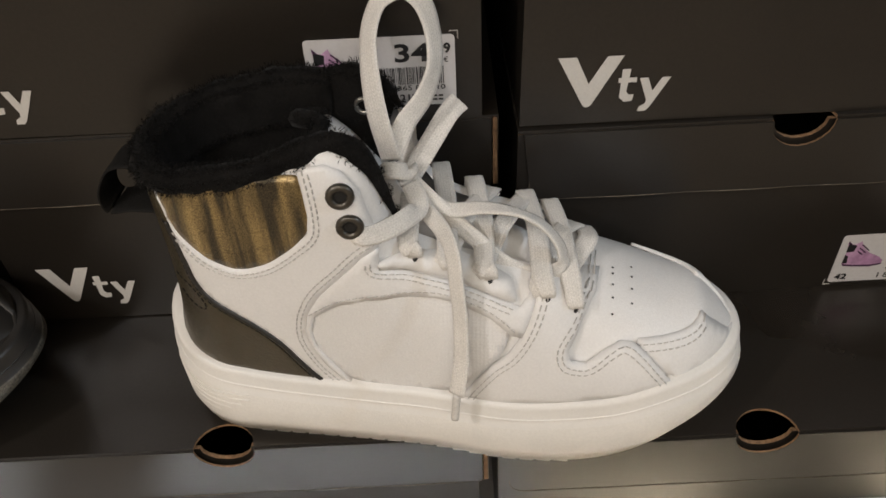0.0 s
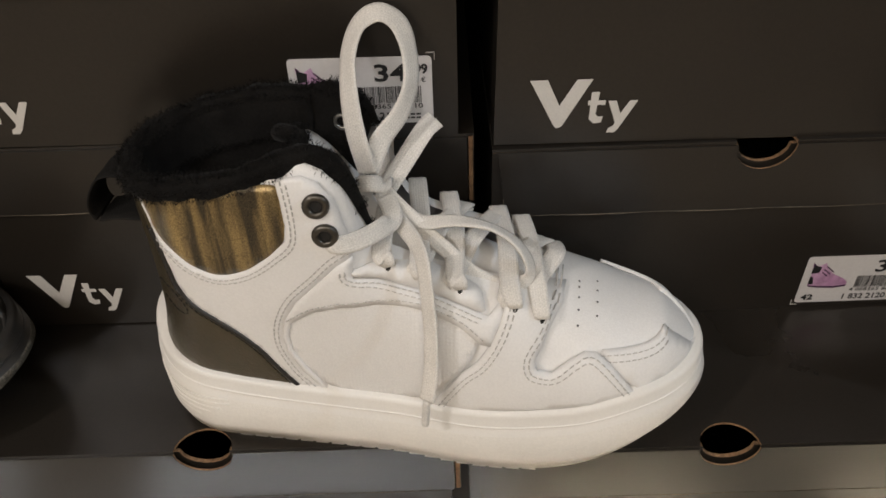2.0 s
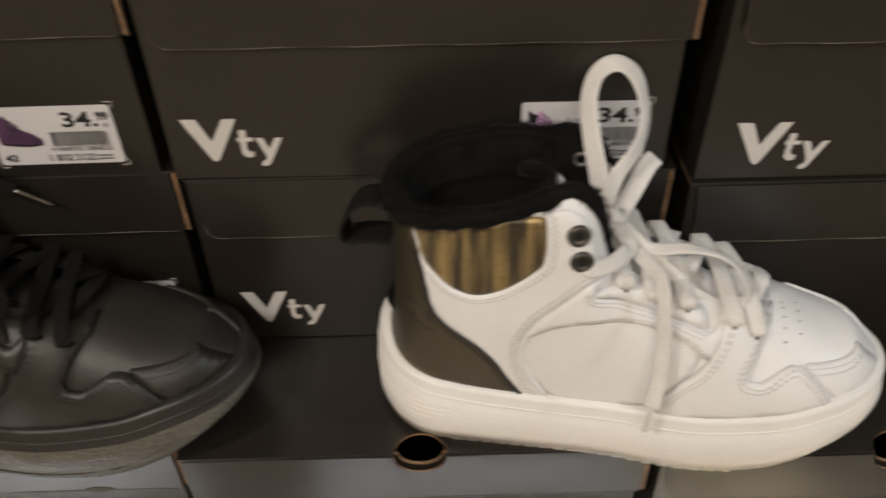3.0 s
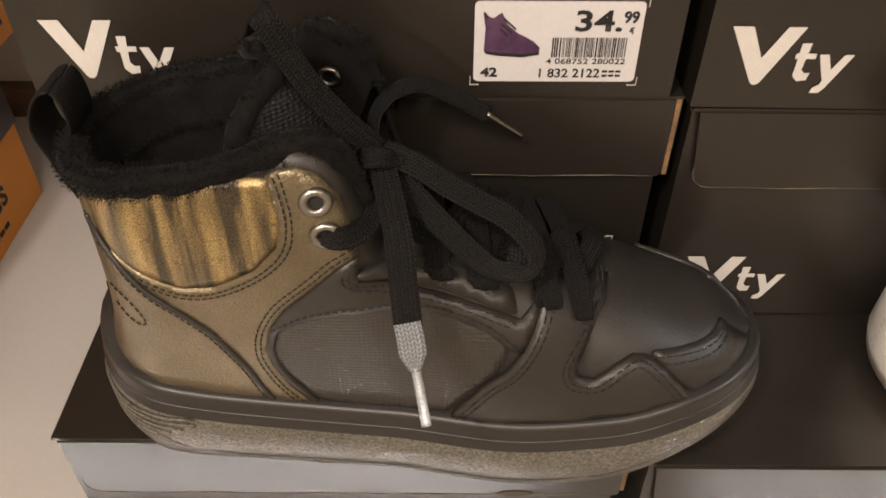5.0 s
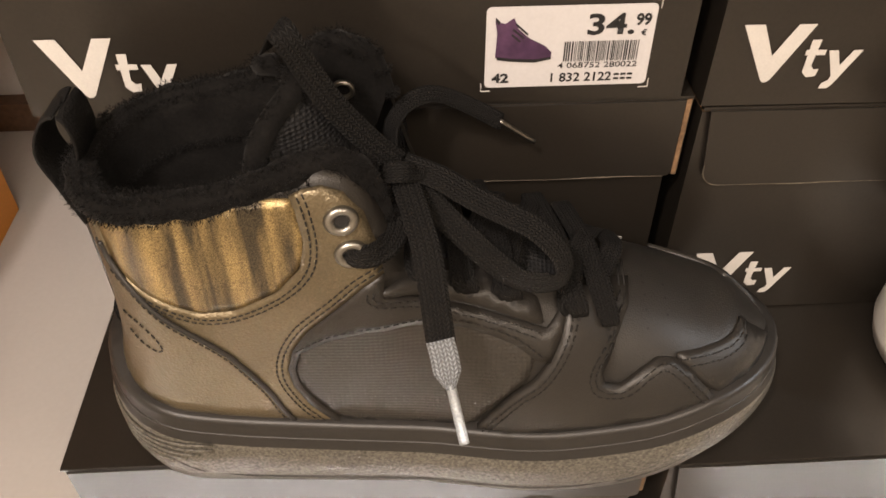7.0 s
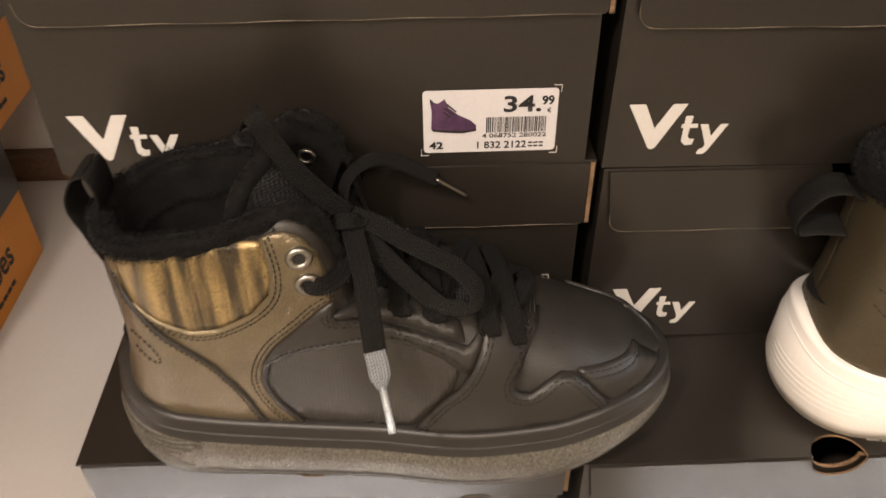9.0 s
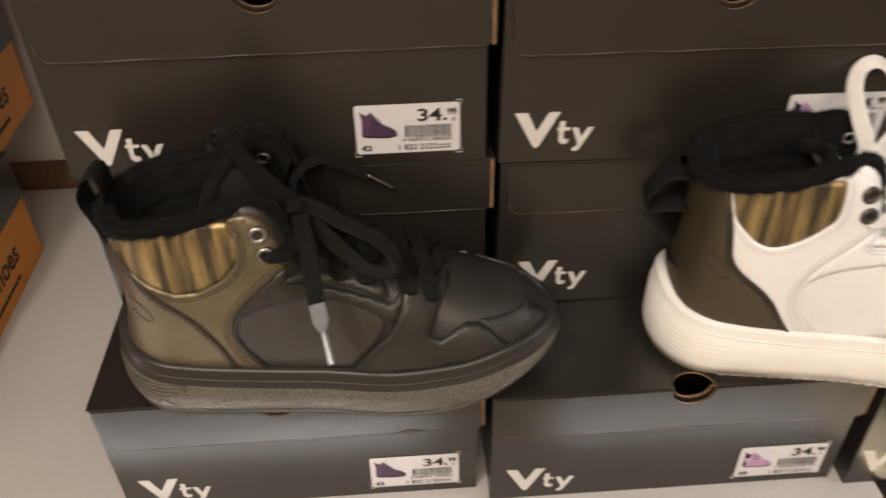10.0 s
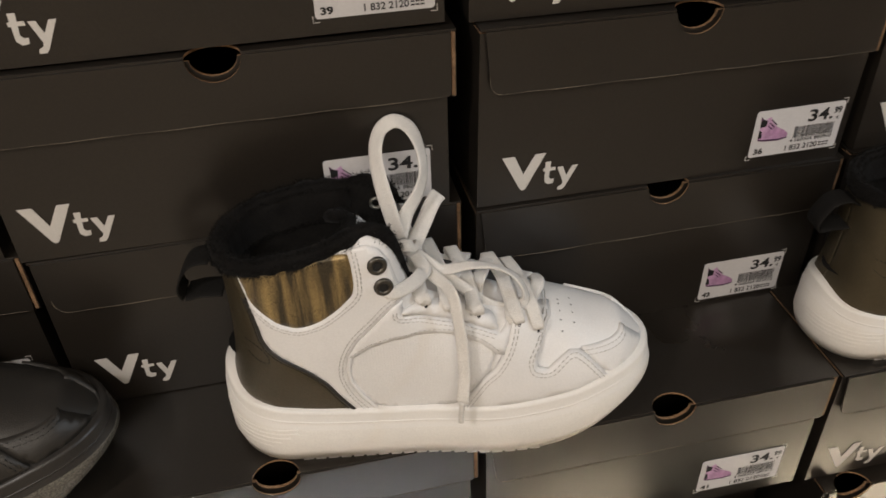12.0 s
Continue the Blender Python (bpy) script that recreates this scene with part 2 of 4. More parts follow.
def slab(bm, outline, to3d, thick, face_mat=0, edge_mat=1, back_mat=None, cut=None):
    """A flat sheet: 2D outline, mapped by to3d(x, y, depth), with cut edges of their own material."""
    front = [bm.verts.new(to3d(x, y, 0.0)) for x, y in outline]
    back = [bm.verts.new(to3d(x, y, thick)) for x, y in outline]
    f = bm.faces.new(front)
    f.material_index = face_mat
    g = bm.faces.new(back[::-1])
    g.material_index = face_mat if back_mat is None else back_mat
    n = len(outline)
    for k in range(n):
        e = bm.faces.new((front[k], back[k], back[(k + 1) % n], front[(k + 1) % n]))
        e.material_index = edge_mat
        x, y = (outline[k][0] + outline[(k + 1) % n][0]) / 2, (outline[k][1] + outline[(k + 1) % n][1]) / 2
        if cut and cut(x, y):
            e.material_index = 1
    bmesh.ops.recalc_face_normals(bm, faces=bm.faces[:])


def smooth_path(points, steps=8, closed=False):
    """Catmull-Rom through the points."""
    pts = [Vector(p) for p in points]
    n = len(pts)
    out = []
    for i in range(n if closed else n - 1):
        p0 = pts[(i - 1) % n] if closed or i > 0 else pts[0]
        p1, p2 = pts[i], pts[(i + 1) % n]
        p3 = pts[(i + 2) % n] if closed or i + 2 < n else pts[-1]
        for k in range(steps):
            t = k / steps
            out.append(0.5 * ((2 * p1) + (p2 - p0) * t + (2 * p0 - 5 * p1 + 4 * p2 - p3) * t * t
                              + (3 * p1 - p0 - 3 * p2 + p3) * t ** 3))
    if not closed:
        out.append(pts[-1])
    return out


def add_tube(bm, path, radius, sides=8, closed=False, mat=0, flat=1.0):
    """A round rod along a path; radius may be a function of 0..1."""
    n = len(path)
    rings = []
    ref = Vector((0, 0, 1))
    for i, p in enumerate(path):
        d = (path[(i + 1) % n] - path[i - 1]) if closed else (path[min(i + 1, n - 1)] - path[max(i - 1, 0)])
        d.normalize()
        a = d.cross(ref)
        if a.length < 1e-4:
            a = d.cross(Vector((0, 1, 0)))
        a.normalize()
        b = a.cross(d)
        r = radius(i / max(1, n - 1)) if callable(radius) else radius
        rings.append([bm.verts.new(p + (a * math.cos(2 * math.pi * k / sides) * flat + b * math.sin(2 * math.pi * k / sides)) * r) for k in range(sides)])
    for i in range(n if closed else n - 1):
        for k in range(sides):
            f = bm.faces.new((rings[i][k], rings[i][(k + 1) % sides], rings[(i + 1) % n][(k + 1) % sides], rings[(i + 1) % n][k]))
            f.material_index = mat
    if not closed:
        for ring in (rings[0][::-1], rings[-1]):
            bm.faces.new(ring).material_index = mat


def text_mesh(words, size, weight=0.0):
    """Letters lying in x, z, facing -y, from the lower left corner."""
    cu = bpy.data.curves.new("words", "FONT")
    cu.body, cu.size, cu.offset, cu.resolution_u = words, size, weight, 3
    ob = bpy.data.objects.new("words", cu)
    scene.collection.objects.link(ob)
    me = bpy.data.meshes.new_from_object(ob.evaluated_get(bpy.context.evaluated_depsgraph_get()))
    bpy.data.objects.remove(ob)
    me.transform(pose(0, 0, 0, 90))
    return me


def words(name, text, size, place, mat, parent, weight=0.0, width=0.0, shear=0.0):
    me = text_mesh(text, size, weight)
    if width:
        xs = [v.co.x for v in me.vertices]
        me.transform(Matrix.Diagonal((width / (max(xs) - min(xs)), 1, 1, 1)))
    me.materials.append(mat)
    ob = new(name, me)
    ob.parent = parent
    ob.location = place
    return ob


from mathutils import geometry


# ---- the shape of the trainer: u from heel to toe, v to the side, z up ----
def curve_through(pairs):
    """A smooth function through (x, y) pairs (monotone cubic)."""
    xs = [p[0] for p in pairs]
    ys = [p[1] for p in pairs]
    n = len(xs)
    d = [(ys[i + 1] - ys[i]) / (xs[i + 1] - xs[i]) for i in range(n - 1)]
    m = [d[0]] + [0 if d[i - 1] * d[i] <= 0 else 2 * d[i - 1] * d[i] / (d[i - 1] + d[i]) for i in range(1, n - 1)] + [d[-1]]

    def f(x):
        if x <= xs[0]:
            return ys[0]
        if x >= xs[-1]:
            return ys[-1]
        i = 0
        while x > xs[i + 1]:
            i += 1
        h = xs[i + 1] - xs[i]
        t = (x - xs[i]) / h
        return (ys[i] * (1 + 2 * t) * (1 - t) ** 2 + h * m[i] * t * (1 - t) ** 2
                + ys[i + 1] * t * t * (3 - 2 * t) + h * m[i + 1] * t * t * (t - 1))
    return f


HEEL, TOE = -.1432, .1283
HEEL_R, TOE_R = .0374, .0680
HEEL_Q, TOE_Q = HEEL - .5708 * HEEL_R, TOE - TOE_R + TOE_R * .905 * math.pi / 2


def round_ends(u, a, b, ra, rb):
    """1 in the middle, falling to 0 at a and b like an ellipse."""
    k = 1.0
    if u < a + ra:
        k *= math.sqrt(max(0.0, 1 - ((a + ra - u) / ra) ** 2))
    if u > b - rb:
        k *= max(0.0, 1 - ((u - b + rb) / rb) ** 2.2) ** 0.5
    return k


foot_half = curve_through([(-0.15, .0405), (-0.11, .0406), (-0.06, .0411), (-0.02, .0419), (0.03, .0467), (0.07, .0447), (0.1, .0433), (0.13, .0415)])
sole_line = curve_through([(-.15, .0535), (-.12, .0490), (-.08, .0432), (-0.02, .0409), (0.03, .0416), (0.07, .0459), (0.1, .0527), (0.13, .0547)])
edge_z = curve_through([(-.15, .149), (-.130, .152), (-.115, .154), (-.09, .157), (-.07, .162), (-.055, .167), (-.047, .169), (-.038, .166), (-.0315, .155), (-.0270, .140), (-.0235, .1285), (-.018, .1205), (-.012, .1175), (0, .1120), (0.03, .1032), (0.056, .0948), (0.075, .0875), (0.095, .0787), (0.11, .0743), (0.12, .0656), (0.13, .0550)])
FLAP_TALL = curve_through([(-.15, .149), (-.130, .152), (-.11, .155), (-.08, .162), (-.06, .172), (-.045, .183), (-.034, .181), (-.027, .164), (-.021, .140), (-.014, .1200), (0, .1120), (0.03, .1032), (0.056, .0948), (0.075, .0875), (0.095, .0787), (0.11, .0743), (0.12, .0656), (0.13, .0550)])
FLAP_LOW = curve_through([(-.15, .149), (-.130, .152), (-.11, .155), (-.08, .162), (-.06, .163), (-.045, .168), (-.033, .166), (-.025, .152), (-.020, .136), (-.014, .1200), (0, .1120), (0.03, .1032), (0.056, .0948), (0.075, .0875), (0.095, .0787), (0.11, .0743), (0.12, .0656), (0.13, .0550)])
inner_flap = [FLAP_TALL]


def edge_z_in(u):
    """The inner edge of the opening, by the flap of the shoe being built."""
    return inner_flap[0](u)


edge_half = curve_through([(-.15, .031), (-.12, .033), (-.08, .032), (-.055, .028), (-.040, .024), (-.024, .020), (0, .018), (.035, .0165), (.050, .010), (.0565, .0), (.13, .0)])
arch = curve_through([(-.15, .35), (-.06, .45), (-.03, .62), (.02, .86), (.06, 1.0), (.13, .95)])


def plan_half(u):
    return foot_half(u) * round_ends(u, HEEL, TOE, HEEL_R, TOE_R)


def section(u, side):
    """Foot half width, foot height, edge half width, edge height and squareness of the upper at u."""
    k = round_ends(u, HEEL, TOE, HEEL_R, TOE_R)
    z1 = edge_z(u) if side < 0 else edge_z_in(u)
    return foot_half(u) * k, sole_line(u) - .004, edge_half(u) * round_ends(u, HEEL, TOE, .034, .05), z1, arch(u)


def skin(u, phi, side):
    """A point of the upper: phi 0 at the sole, 1 at the collar or the ridge."""
    w0, z0, w1, z1, p = section(u, side)
    a = phi * math.pi / 2
    c, s = math.cos(a), math.sin(a)
    lean = .0092 * max(0.0, min(1.0, (-.06 - u) / .08)) * (1 - (1 - s) ** 4)
    return Vector((u + lean, side * (w1 + (w0 - w1) * c ** p), z0 + (z1 - z0) * s))


def skin_at(u, z, side=-1):
    """The point of the upper's flank at the height z."""
    lo, hi = 0.0, 1.0
    for _ in range(26):
        mid = (lo + hi) / 2
        if skin(u, mid, side).z < z:
            lo = mid
        else:
            hi = mid
    return skin(u, (lo + hi) / 2, side)


def on_skin(u, z, lift=0.0, side=-1):
    """A point of the flank and its outward normal."""
    lo, hi = 0.0, 1.0
    for _ in range(26):
        mid = (lo + hi) / 2
        lo, hi = (mid, hi) if skin(u, mid, side).z < z else (lo, mid)
    phi = (lo + hi) / 2
    p = skin(u, phi, side)
    ua, ub = max(HEEL + .0002, u - .0012), min(TOE - .0002, u + .0012)
    a = skin(ub, phi, side) - skin(ua, phi, side)
    b = skin(u, min(1.0, phi + .012), side) - skin(u, max(0.0, phi - .012), side)
    n = a.cross(b)
    if n.length < 1e-12:
        n = Vector((-1 if u < 0 else 1, 0, 0))
    n.normalize()
    if n.y * side < -1e-6 or (abs(n.y) < 1e-6 and n.z < 0):
        n = -n
    if u < HEEL + .002:
        n = Vector((-1, 0, .1)).normalized()
    return p + n * lift, n
# ---- end of the shape ----


def q_to_u(q):
    """From the length along the flank to u: rounds the heel and the toe."""
    if q < HEEL + HEEL_R:
        return HEEL + HEEL_R - HEEL_R * math.sin(min(math.pi / 2, (HEEL + HEEL_R - q) / HEEL_R))
    if q > TOE - TOE_R:
        return TOE - TOE_R + TOE_R * math.sin(min(math.pi / 2, (q - TOE + TOE_R) / (TOE_R * .905)))
    return q


def u_to_q(u):
    if u < HEEL + HEEL_R:
        return HEEL + HEEL_R - HEEL_R * math.asin(min(1.0, (HEEL + HEEL_R - u) / HEEL_R))
    if u > TOE - TOE_R:
        return TOE - TOE_R + TOE_R * .905 * math.asin(min(1.0, (u - TOE + TOE_R) / TOE_R))
    return u


def inside(p, poly):
    hit = False
    for (ax, ay), (bx, by) in zip(poly, poly[1:] + poly[:1]):
        if (ay > p[1]) != (by > p[1]) and p[0] < (bx - ax) * (p[1] - ay) / (by - ay) + ax:
            hit = not hit
    return hit


def dense(outline, step=.0025, rounded=True):
    """Closed (u, z) outline as (q, z), with rounded corners and close points."""
    pts = [(u_to_q(u), z) for u, z in outline]
    if rounded:
        for _ in range(2):
            cut = []
            for (ax, ay), (bx, by) in zip(pts, pts[1:] + pts[:1]):
                cut += [(ax * .8 + bx * .2, ay * .8 + by * .2), (ax * .2 + bx * .8, ay * .2 + by * .8)]
            pts = cut
    out = []
    for (ax, ay), (bx, by) in zip(pts, pts[1:] + pts[:1]):
        n = max(1, int(math.hypot(bx - ax, by - ay) / step))
        out += [(ax + (bx - ax) * k / n, ay + (by - ay) * k / n) for k in range(n)]
    clean = []
    for p in out:
        if not clean or math.hypot(p[0] - clean[-1][0], p[1] - clean[-1][1]) > .0006:
            clean.append(p)
    return clean


def add_panel(bm, outline, lift, side=-1, mat=0, rounded=True):
    """A leather piece lying on the flank, with its own edge."""
    rim = dense(outline, rounded=rounded)
    n = len(rim)
    pts = list(rim)
    x0, x1 = min(p[0] for p in rim), max(p[0] for p in rim)
    z0, z1 = min(p[1] for p in rim), max(p[1] for p in rim)
    step = .0035
    for i in range(int((x1 - x0) / step) + 1):
        for k in range(int((z1 - z0) / step) + 1):
            p = (x0 + (i + .5 + .13 * (k % 2)) * step, z0 + (k + .5) * step)
            if inside(p, rim) and min((p[0] - r[0]) ** 2 + (p[1] - r[1]) ** 2 for r in rim) > .0016 ** 2:
                pts.append(p)
    got = geometry.delaunay_2d_cdt([Vector(p) for p in pts], [(k, (k + 1) % n) for k in range(n)], [], 1, 1e-7)
    co, edges, faces, came = got[0], got[1], got[2], got[3]
    verts, low = [], {}
    for i, c in enumerate(co):
        on_rim = any(k < n for k in came[i])
        verts.append(bm.verts.new(on_skin(q_to_u(c.x), c.y, lift * (.8 if on_rim else 1.0), side)[0]))
    count = {}
    for f in faces:
        order = f if side < 0 else f[::-1]
        bm.faces.new([verts[k] for k in order]).material_index = mat
        for a, b in zip(order, list(order[1:]) + [order[0]]):
            count[(a, b)] = count.get((a, b), 0) + 1
    for a, b in list(count):
        if (b, a) not in count:
            for k in (a, b):
                if k not in low:
                    low[k] = bm.verts.new(on_skin(q_to_u(co[k].x), co[k].y, -.0006, side)[0])
            bm.faces.new((verts[b], verts[a], low[a], low[b])).material_index = mat


def add_stitches(bm, line, lift, side=-1, inset=0.0, pitch=.0030, closed=False):
    """A run of thread dashes along a (u, z) line."""
    pts = [(u_to_q(u), z) for u, z in line]
    path = [(p.x, p.y) for p in smooth_path([(a, b, 0) for a, b in pts], 10, closed)]
    if inset:
        moved = []
        for i, p in enumerate(path):
            a, b = path[max(0, i - 1)], path[min(len(path) - 1, i + 1)]
            dx, dz = b[0] - a[0], b[1] - a[1]
            r = math.hypot(dx, dz) or 1
            moved.append((p[0] - dz / r * inset, p[1] + dx / r * inset))
        path = moved
    walked, nxt = 0.0, 0.0
    for a, b in zip(path, path[1:]):
        r = math.hypot(b[0] - a[0], b[1] - a[1])
        while nxt < walked + r and r > 0:
            t = (nxt - walked) / r
            p = (a[0] + (b[0] - a[0]) * t, a[1] + (b[1] - a[1]) * t)
            d = ((b[0] - a[0]) / r * pitch * .32, (b[1] - a[1]) / r * pitch * .32)
            ends = [on_skin(q_to_u(p[0] + k * d[0]), p[1] + k * d[1], lift + .0001, side)[0] for k in (-1, 1)]
            add_tube(bm, ends, .00033, 4)
            nxt += pitch
        walked += r


GOLD_LOW = [(-.1262, .1487), (-.1240, .1394), (-.1200, .1305), (-.1144, .1253), (-.1061, .1176), (-.0960, .1132), (-.0881, .1134), (-.0769, .1173), (-.0639, .1261), (-.0558, .1340), (-.0543, .1429), (-.0549, .1545), (-.0560, .1620)]
DARK_GOLD_LOW = [(-.1290, .1487), (-.1284, .1370), (-.1262, .1268), (-.1190, .1205), (-.1123, .1163), (-.0971, .1090), (-.0825, .1105), (-.0645, .1204), (-.0553, .1315), (-.0530, .1439), (-.0545, .1571), (-.0560, .1620)]
COUNTER_TOP = [(-.1240, .1340), (-.1218, .1257), (-.1198, .1152), (-.1180, .1051), (-.1144, .0977), (-.1076, .0905), (-.0982, .0834), (-.0887, .0760), (-.0797, .0667), (-.0718, .0548), (-.0656, .0460), (-.0620, .0418)]
DARK_COUNTER_TOP = [(-.1296, .1370), (-.1272, .1290), (-.1210, .1195), (-.1134, .1094), (-.1060, .1020), (-.0988, .0956), (-.0920, .0890), (-.0864, .0824), (-.0757, .0644), (-.0700, .0500), (-.0660, .0420)]
QUARTER = [(-.0225, .1225), (-.0285, .1258), (-.0350, .1218), (-.0436, .1128), (-.0555, .1003), (-.0628, .0885), (-.0658, .0774), (-.0648, .0675), (-.0590, .0540), (-.0500, .0415)]
ARCH_TOP = [(-.0600, .0873), (-.0487, .0949), (-.0358, .0988), (-.0211, .0991), (-.0065, .0979), (.0053, .0943), (.0177, .0885), (.0267, .0810)]
FOXING = [(.0374, .1009), (.0368, .0992), (.0363, .0940), (.0346, .0879), (.0312, .0797), (.0256, .0710), (.0183, .0640), (.0110, .0533), (.0050, .0425)]
TOECAP = [(.0632, .0915), (.0620, .0880), (.0600, .0862), (.0545, .0786), (.0508, .0720), (.0525, .0665), (.0594, .0648), (.0670, .0698), (.0738, .0728), (.0794, .0717), (.0857, .0668), (.0921, .0600), (.0980, .0523)]
MUD_TOP = [(.0821, .0723), (.0930, .0709), (.1015, .0704), (.1070, .0708), (.1098, .0716), (.1106, .0722)]
TRIANGLE = [(-.0138, .1165), (-.0194, .1180), (-.0301, .1182), (-.0284, .1150), (-.0116, .1088), (.0076, .1022), (.0284, .0935), (.0273, .0986), (.0250, .1030)]
LACE_HOLES = [(-.0150, .1150), (.0010, .1078), (.0166, .1032), (.0408, .0942), (.0525, .0872)]


def closed_upper(bm):
    n, m = 130, 40
    for side in (-1, 1):
        rows = []
        for i in range(n + 1):
            u = q_to_u(HEEL_Q + (TOE_Q - HEEL_Q) * i / n)
            rows.append([bm.verts.new(Vector((c.x, c.y * .972, c.z - .0006))) for c in (skin(u, k / m, side) for k in range(m + 1))])
        for i in range(n):
            for k in range(m):
                q = (rows[i][k], rows[i + 1][k], rows[i + 1][k + 1], rows[i][k + 1])
                bm.faces.new(q if side < 0 else q[::-1])
    bmesh.ops.remove_doubles(bm, verts=bm.verts[:], dist=.00012)


def sole_outline(steps=120):
    """Points round the foot with their outward direction, heel first, along the outer flank."""
    pts = []
    for side in (-1, 1):
        for i in range(steps // 2):
            k = i / (steps // 2)
            u = q_to_u(HEEL_Q + (TOE_Q - HEEL_Q) * (k if side < 0 else 1 - k))
            pts.append(Vector((u, side * plan_half(u), 0)))
    out = []
    n = len(pts)
    for i, p in enumerate(pts):
        d = pts[(i + 1) % n] - pts[i - 1]
        nrm = Vector((d.y, -d.x, 0)).normalized()
        out.append((p, nrm))
    return out


def heel_rise(u, v):
    """The sole climbs to a point behind the heel."""
    return .0065 * max(0.0, min(1.0, (-.128 - u) / .015)) ** 2


def ground_lift(u):
    return .0332 * max(0.0, (u - .0474) / .075) ** 1.8 + .0079 * max(0.0, (-.1238 - u) / .036) ** 2


def add_rings(bm, rings, mats, cap=True):
    loops = [[bm.verts.new(p) for p in ring] for ring in rings]
    n = len(loops[0])
    for a, b, m in zip(loops, loops[1:], mats):
        for k in range(n):
            bm.faces.new((a[k], a[(k + 1) % n], b[(k + 1) % n], b[k])).material_index = m
    if cap:
        bm.faces.new(loops[0][::-1]).material_index = mats[0]
    return loops


def ribbon(bm, path, width, thick, face, steps=7, mat=0, taper=0.0):
    """A flat woven band along a path; face: the way its flat side looks (one vector, or one a point)."""
    pts = smooth_path(path, steps)
    n = len(pts)
    uv = bm.loops.layers.uv.verify()
    faces_at = [Vector(f) for f in face] if isinstance(face[0], (tuple, list)) else None
    rings, run, lens = [], 0.0, []
    for i, p in enumerate(pts):
        d = (pts[min(i + 1, n - 1)] - pts[max(i - 1, 0)]).normalized()
        if faces_at:
            x = i / (n - 1) * (len(faces_at) - 1)
            k = min(int(x), len(faces_at) - 2)
            f = faces_at[k].lerp(faces_at[k + 1], x - k)
        else:
            f = Vector(face)
        nn = (f - d * f.dot(d)).normalized()
        w = d.cross(nn).normalized()
        hw = width / 2 * (1 - taper * max(0.0, (i / (n - 1) - .6) / .4))
        if i:
            run += (p - pts[i - 1]).length
        lens.append(run)
        prof = [(-1, 0), (-.94, .75), (-.5, 1.0), (0, .80), (.5, 1.0), (.94, .75), (1, 0), (.94, -.75), (0, -.9), (-.94, -.75)]
        rings.append([bm.verts.new(p + w * (a * hw) + nn * (b * thick / 2)) for a, b in prof])
    across = [0, .2, 1, 2, 3, 3.8, 4, 4.2, 6, 7.8, 8]
    m = len(rings[0])
    for i in range(n - 1):
        for k in range(m):
            f = bm.faces.new((rings[i][k], rings[i + 1][k], rings[i + 1][(k + 1) % m], rings[i][(k + 1) % m]))
            f.material_index = mat
            for lp, (a, b) in zip(f.loops, ((i, k), (i + 1, k), (i + 1, k + 1), (i, k + 1))):
                lp[uv].uv = (lens[a] / .0018, across[b] * 1.25)
    bm.faces.new(rings[0]).material_index = mat
    bm.faces.new(rings[-1][::-1]).material_index = mat


def collar_edge(count=90):
    """The rim of the opening: from the outer flap's tip round the heel to the inner flap's tip."""
    pts = []
    for side, a, b in ((-1, -.0245, HEEL), (1, HEEL, -.024)):
        q0, q1 = u_to_q(a), u_to_q(b)
        for i in range(count // 2):
            u = q_to_u(q0 + (q1 - q0) * i / (count // 2))
            pts.append(skin(u, 1.0, side))
    return pts


def tongue_point(t, s, tall=1.0):
    """t: 0 at the toe end, 1 at the top; s: -1 to 1 across."""
    path = [(.056, .0915), (.035, .0985), (.005, .1080), (-.018, .1190), (-.033, .1370), (-.042, .1600), (-.048, .1780), (-.053, .1880)]
    wide = [.014, .018, .020, .022, .024, .025, .021, .009]
    x = t * (len(path) - 1)
    k = min(int(x), len(path) - 2)
    f = x - k
    u = path[k][0] * (1 - f) + path[k + 1][0] * f
    z = path[k][1] * (1 - f) + path[k + 1][1] * f
    w = wide[k] * (1 - f) + wide[k + 1] * f
    z = z if z < .130 else .130 + (z - .130) * tall
    return Vector((u - (.012 * t if s > 0 else .030 * 4 * t * (1 - t)) * s * s, s * w, z - .010 * s * s * (1 - .75 * t)))


def add_fur(bm, spots, count, length, rng):
    """Short tapering fibres: spots are (place, outward)."""
    for _ in range(count):
        p, nrm = spots[rng.randrange(len(spots))]
        p = p + Vector((rng.uniform(-1, 1), rng.uniform(-1, 1), rng.uniform(-1, 1))) * .0016
        d = (nrm + Vector((rng.uniform(-1, 1), rng.uniform(-1, 1), rng.uniform(-.8, .8))) * .75).normalized()
        w = d.cross(Vector((rng.uniform(-1, 1), rng.uniform(-1, 1), rng.uniform(-1, 1)))).normalized() * .00020
        tip = p + d * length * rng.uniform(.6, 1.25)
        bm.faces.new([bm.verts.new(c) for c in (p - w, p + w, tip)])


